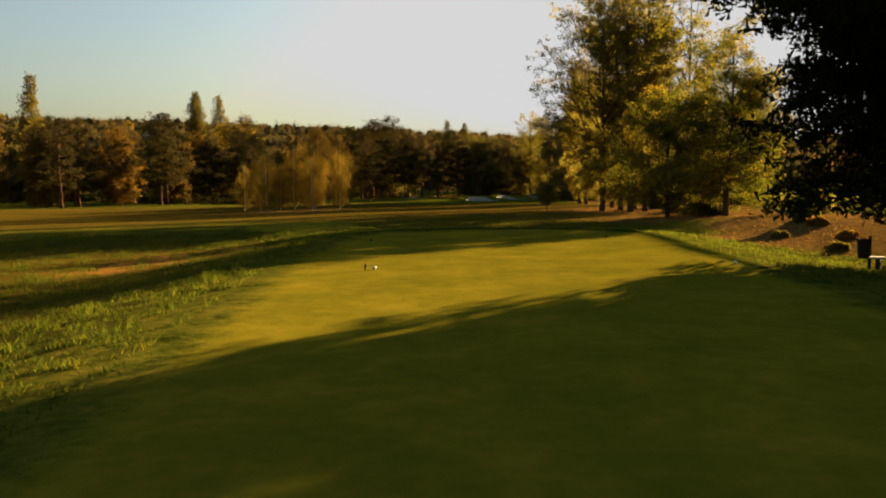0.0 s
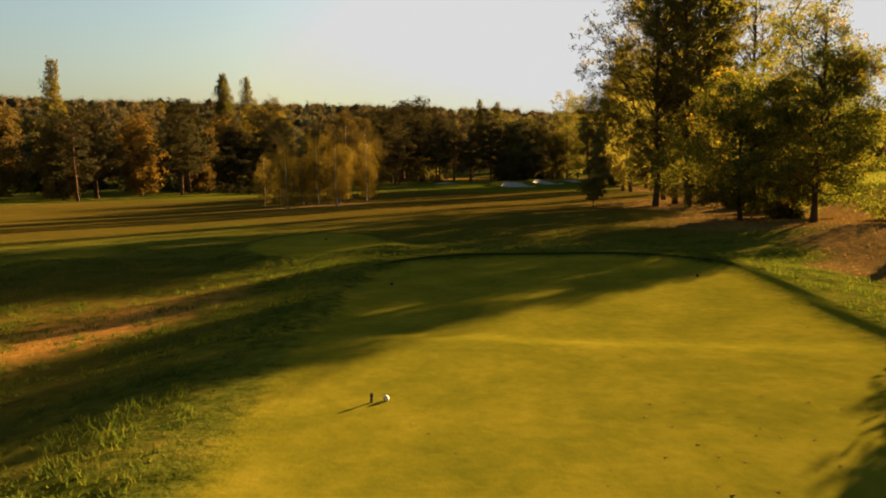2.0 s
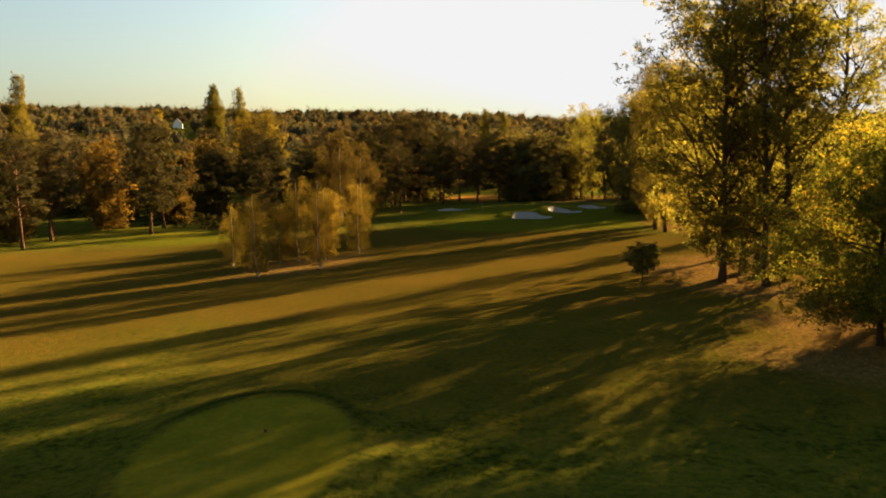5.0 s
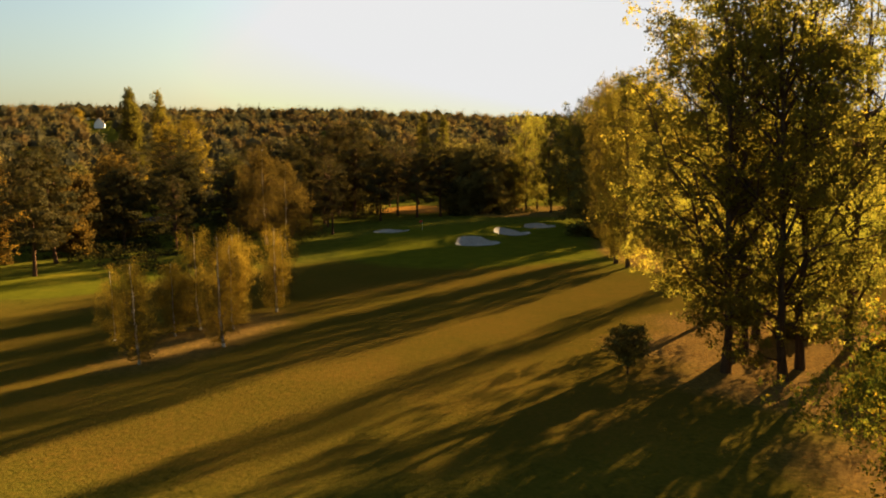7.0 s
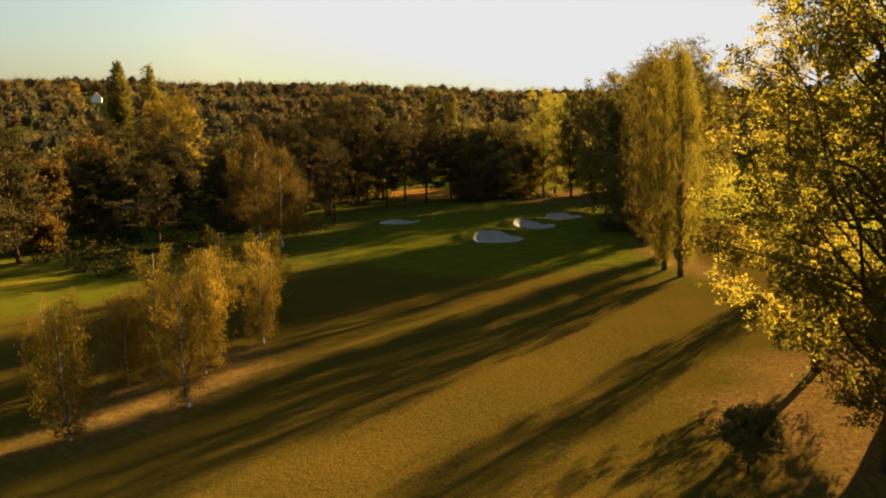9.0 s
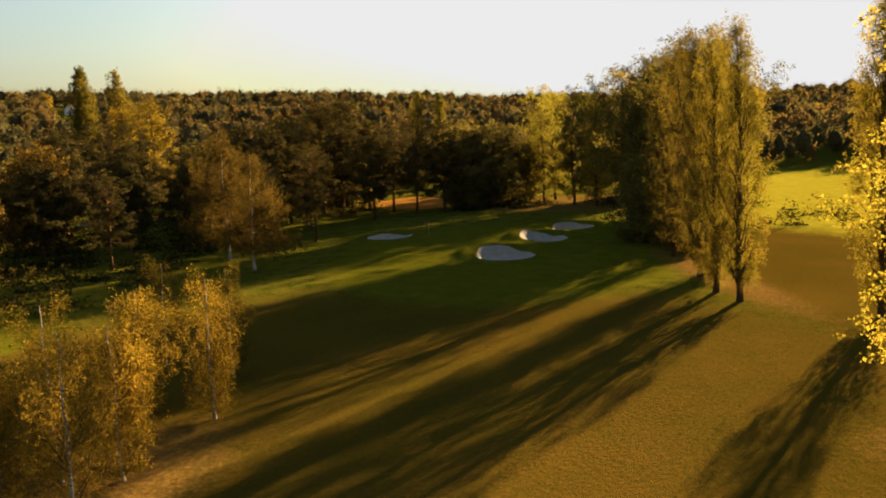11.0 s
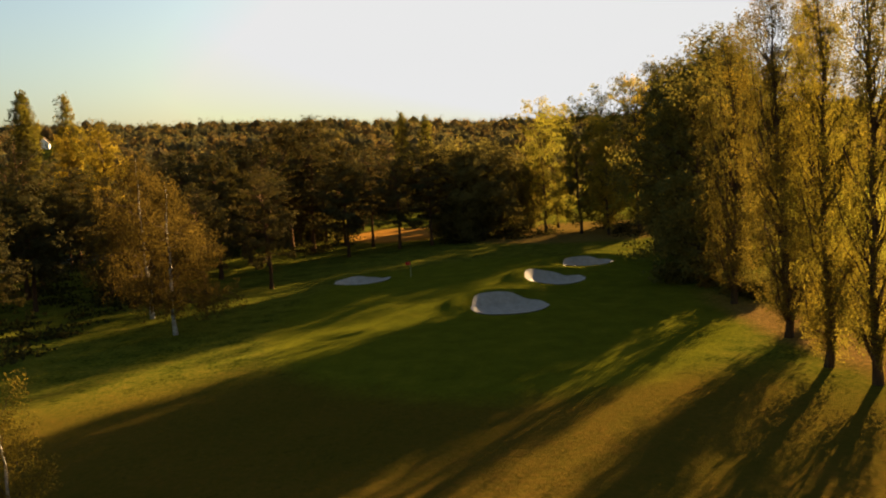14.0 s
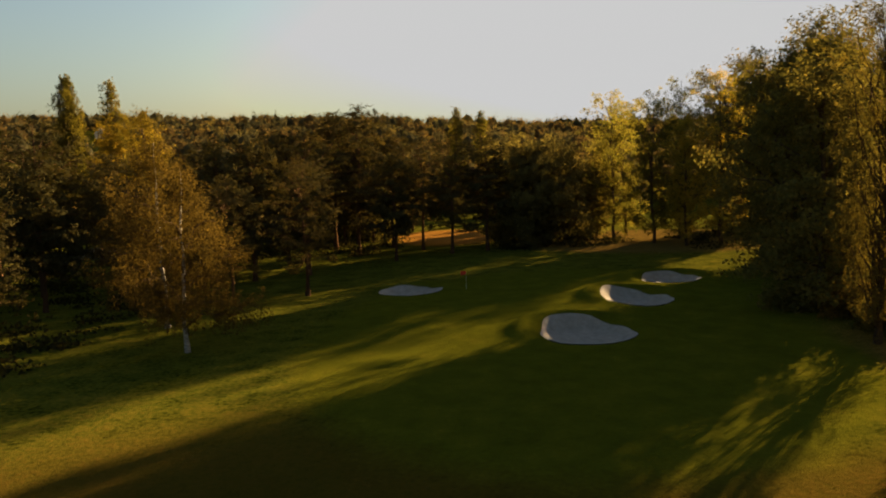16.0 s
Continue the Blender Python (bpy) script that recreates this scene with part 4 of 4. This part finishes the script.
for i, (x, y, h, w) in enumerate([(19.0, 36, 0.3, 0.8), (17.6, 40, 0.25, 0.7), (21, 43, 0.3, 0.9), (17.0, 33, 0.22, 0.7), (22.5, 48, 0.3, 0.9)]):
    bush(x, y, h, w, OAK_LEAF if i % 2 else RUSSET_LEAF, "low scrub growing on the brown bank", 60 + i)
bush(21.5, 46.0, 1.7, 1.5, ASH_LEAF, "thin yellow green shrub on the brown bank", 71)


def pond():
    k = Nodes("pond_water")
    mat = k.surface((0.02, 0.028, 0.03), 0.06, k.bump(k.noise(1.6, 3.0), 0.08, 0.02), specular=0.5)
    n = 56
    ang = 2 * np.pi * np.arange(n) / n
    wob = 1 + 0.12 * np.sin(2 * ang + 1) + 0.08 * np.sin(3 * ang)
    x, y = -77 + 8.5 * wob * np.cos(ang), 272 + 22 * wob * np.sin(ang)
    z = float(max(ground_height(x, y))) + 0.05
    bm = bmesh.new()
    rim = [bm.verts.new((a, b, z)) for a, b in zip(x, y)]
    low = [bm.verts.new((a, b, z - 1.5)) for a, b in zip(x, y)]
    bm.faces.new(rim)
    for i in range(n):
        bm.faces.new((low[i], low[(i + 1) % n], rim[(i + 1) % n], rim[i]))
    me = bpy.data.meshes.new("pond")
    bm.to_mesh(me)
    bm.free()
    me.materials.append(mat)
    tagged(new("pond", me), "still dark pond among the trees", "pond", kind="structure")


pond()


# ---- grass and fallen leaves ----
def grass():
    """Long blades in the rough beside the tees."""
    rng = np.random.default_rng(21)
    x = np.concatenate([rng.uniform(-24, -3.5, 130000), rng.uniform(9, 18, 24000), rng.uniform(-14, 16, 16000)])
    y = np.concatenate([2 + 46 * rng.uniform(0, 1, 130000) ** 1.35, rng.uniform(6, 50, 24000), rng.uniform(40, 66, 16000)])
    clump = np.array([0.6 * noise.noise(Vector((a * 1.9, b * 1.5, 0.0))) + 0.5 * noise.noise(Vector((a * 0.7, b * 0.6, 4.0))) for a, b in zip(x, y)])
    keep = (litter_share(x, y) < 0.4) & (tee_distance(x, y) > 1.15) & (small_tee_distance(x, y) > 0.3) & (clump > rng.uniform(-0.2, 0.12, len(x)))
    x, y, clump = x[keep], y[keep], clump[keep]
    n = len(x)
    h = rng.uniform(0.06, 0.13, n) * (0.8 + 3.0 * np.clip(clump, 0, 0.5))
    a = rng.uniform(0, 6.283, n)
    z = ground_height(x, y) - 0.01
    lean = rng.normal(size=(n, 2)) * h[:, None] * 0.5
    foot = np.column_stack([x, y, z])
    side = np.column_stack([np.cos(a), np.sin(a), 0 * a]) * rng.uniform(0.008, 0.018, (n, 1))
    tip = foot + np.column_stack([lean, h])
    verts = np.stack([foot - side, foot + side, tip], 1).reshape(-1, 3)
    me = mesh_from("rough_grass", verts, np.arange(3 * n).reshape(-1, 3), BLADE)
    tagged(new("rough_grass", me), "tufts of long grass in the rough beside the tee", "grass", kind="stuff")


def fallen_leaves():
    rng = np.random.default_rng(22)
    x = np.concatenate([rng.uniform(10, 40, 70000), rng.uniform(22, 38, 9000)])
    y = np.concatenate([rng.uniform(30, 135, 70000), rng.uniform(130, 185, 9000)])
    patchy = np.array([noise.noise(Vector((a * 0.35, b * 0.35, 2.0))) for a, b in zip(x, y)])
    keep = litter_share(x, y) * (0.55 + patchy) > rng.uniform(0, 1, len(x))
    x, y = x[keep], y[keep]
    z = ground_height(x, y) + rng.uniform(0.02, 0.06, len(x))
    v, f = leaves(rng, np.column_stack([x, y, z]), 0.09, 0.8, (0, 0, 0), np.tile([0.0, 0.0, 0.8], (len(x), 1)))
    me = mesh_from("fallen_leaves", v, f, FALLEN)
    tagged(new("fallen_leaves", me), "dry fallen leaves scattered under the trees", "leaves", kind="stuff")


def divots():
    """Worn spots and clods left on the tee by play."""
    rng = np.random.default_rng(23)
    x = np.concatenate([rng.normal(4.0, 2.2, 50), rng.uniform(-5, 10, 60), rng.normal(-4.5, 0.8, 10)])
    y = np.concatenate([rng.normal(19.0, 2.2, 50), rng.uniform(8, 42, 60), rng.normal(26, 0.8, 10)])
    keep = tee_distance(x, y) < -0.5
    x, y = x[keep], y[keep]
    c = np.column_stack([x, y, ground_height(x, y) + 0.012])
    v, f = leaves(rng, c, 0.07, 0.7, (0, 0, 0), np.tile([0.0, 0.0, 3.0], (len(x), 1)))
    me = mesh_from("divots", v, f, FALLEN)
    tagged(new("divots", me), "small dark divots and clods on the tee", "divots", kind="stuff")


grass()
fallen_leaves()
divots()
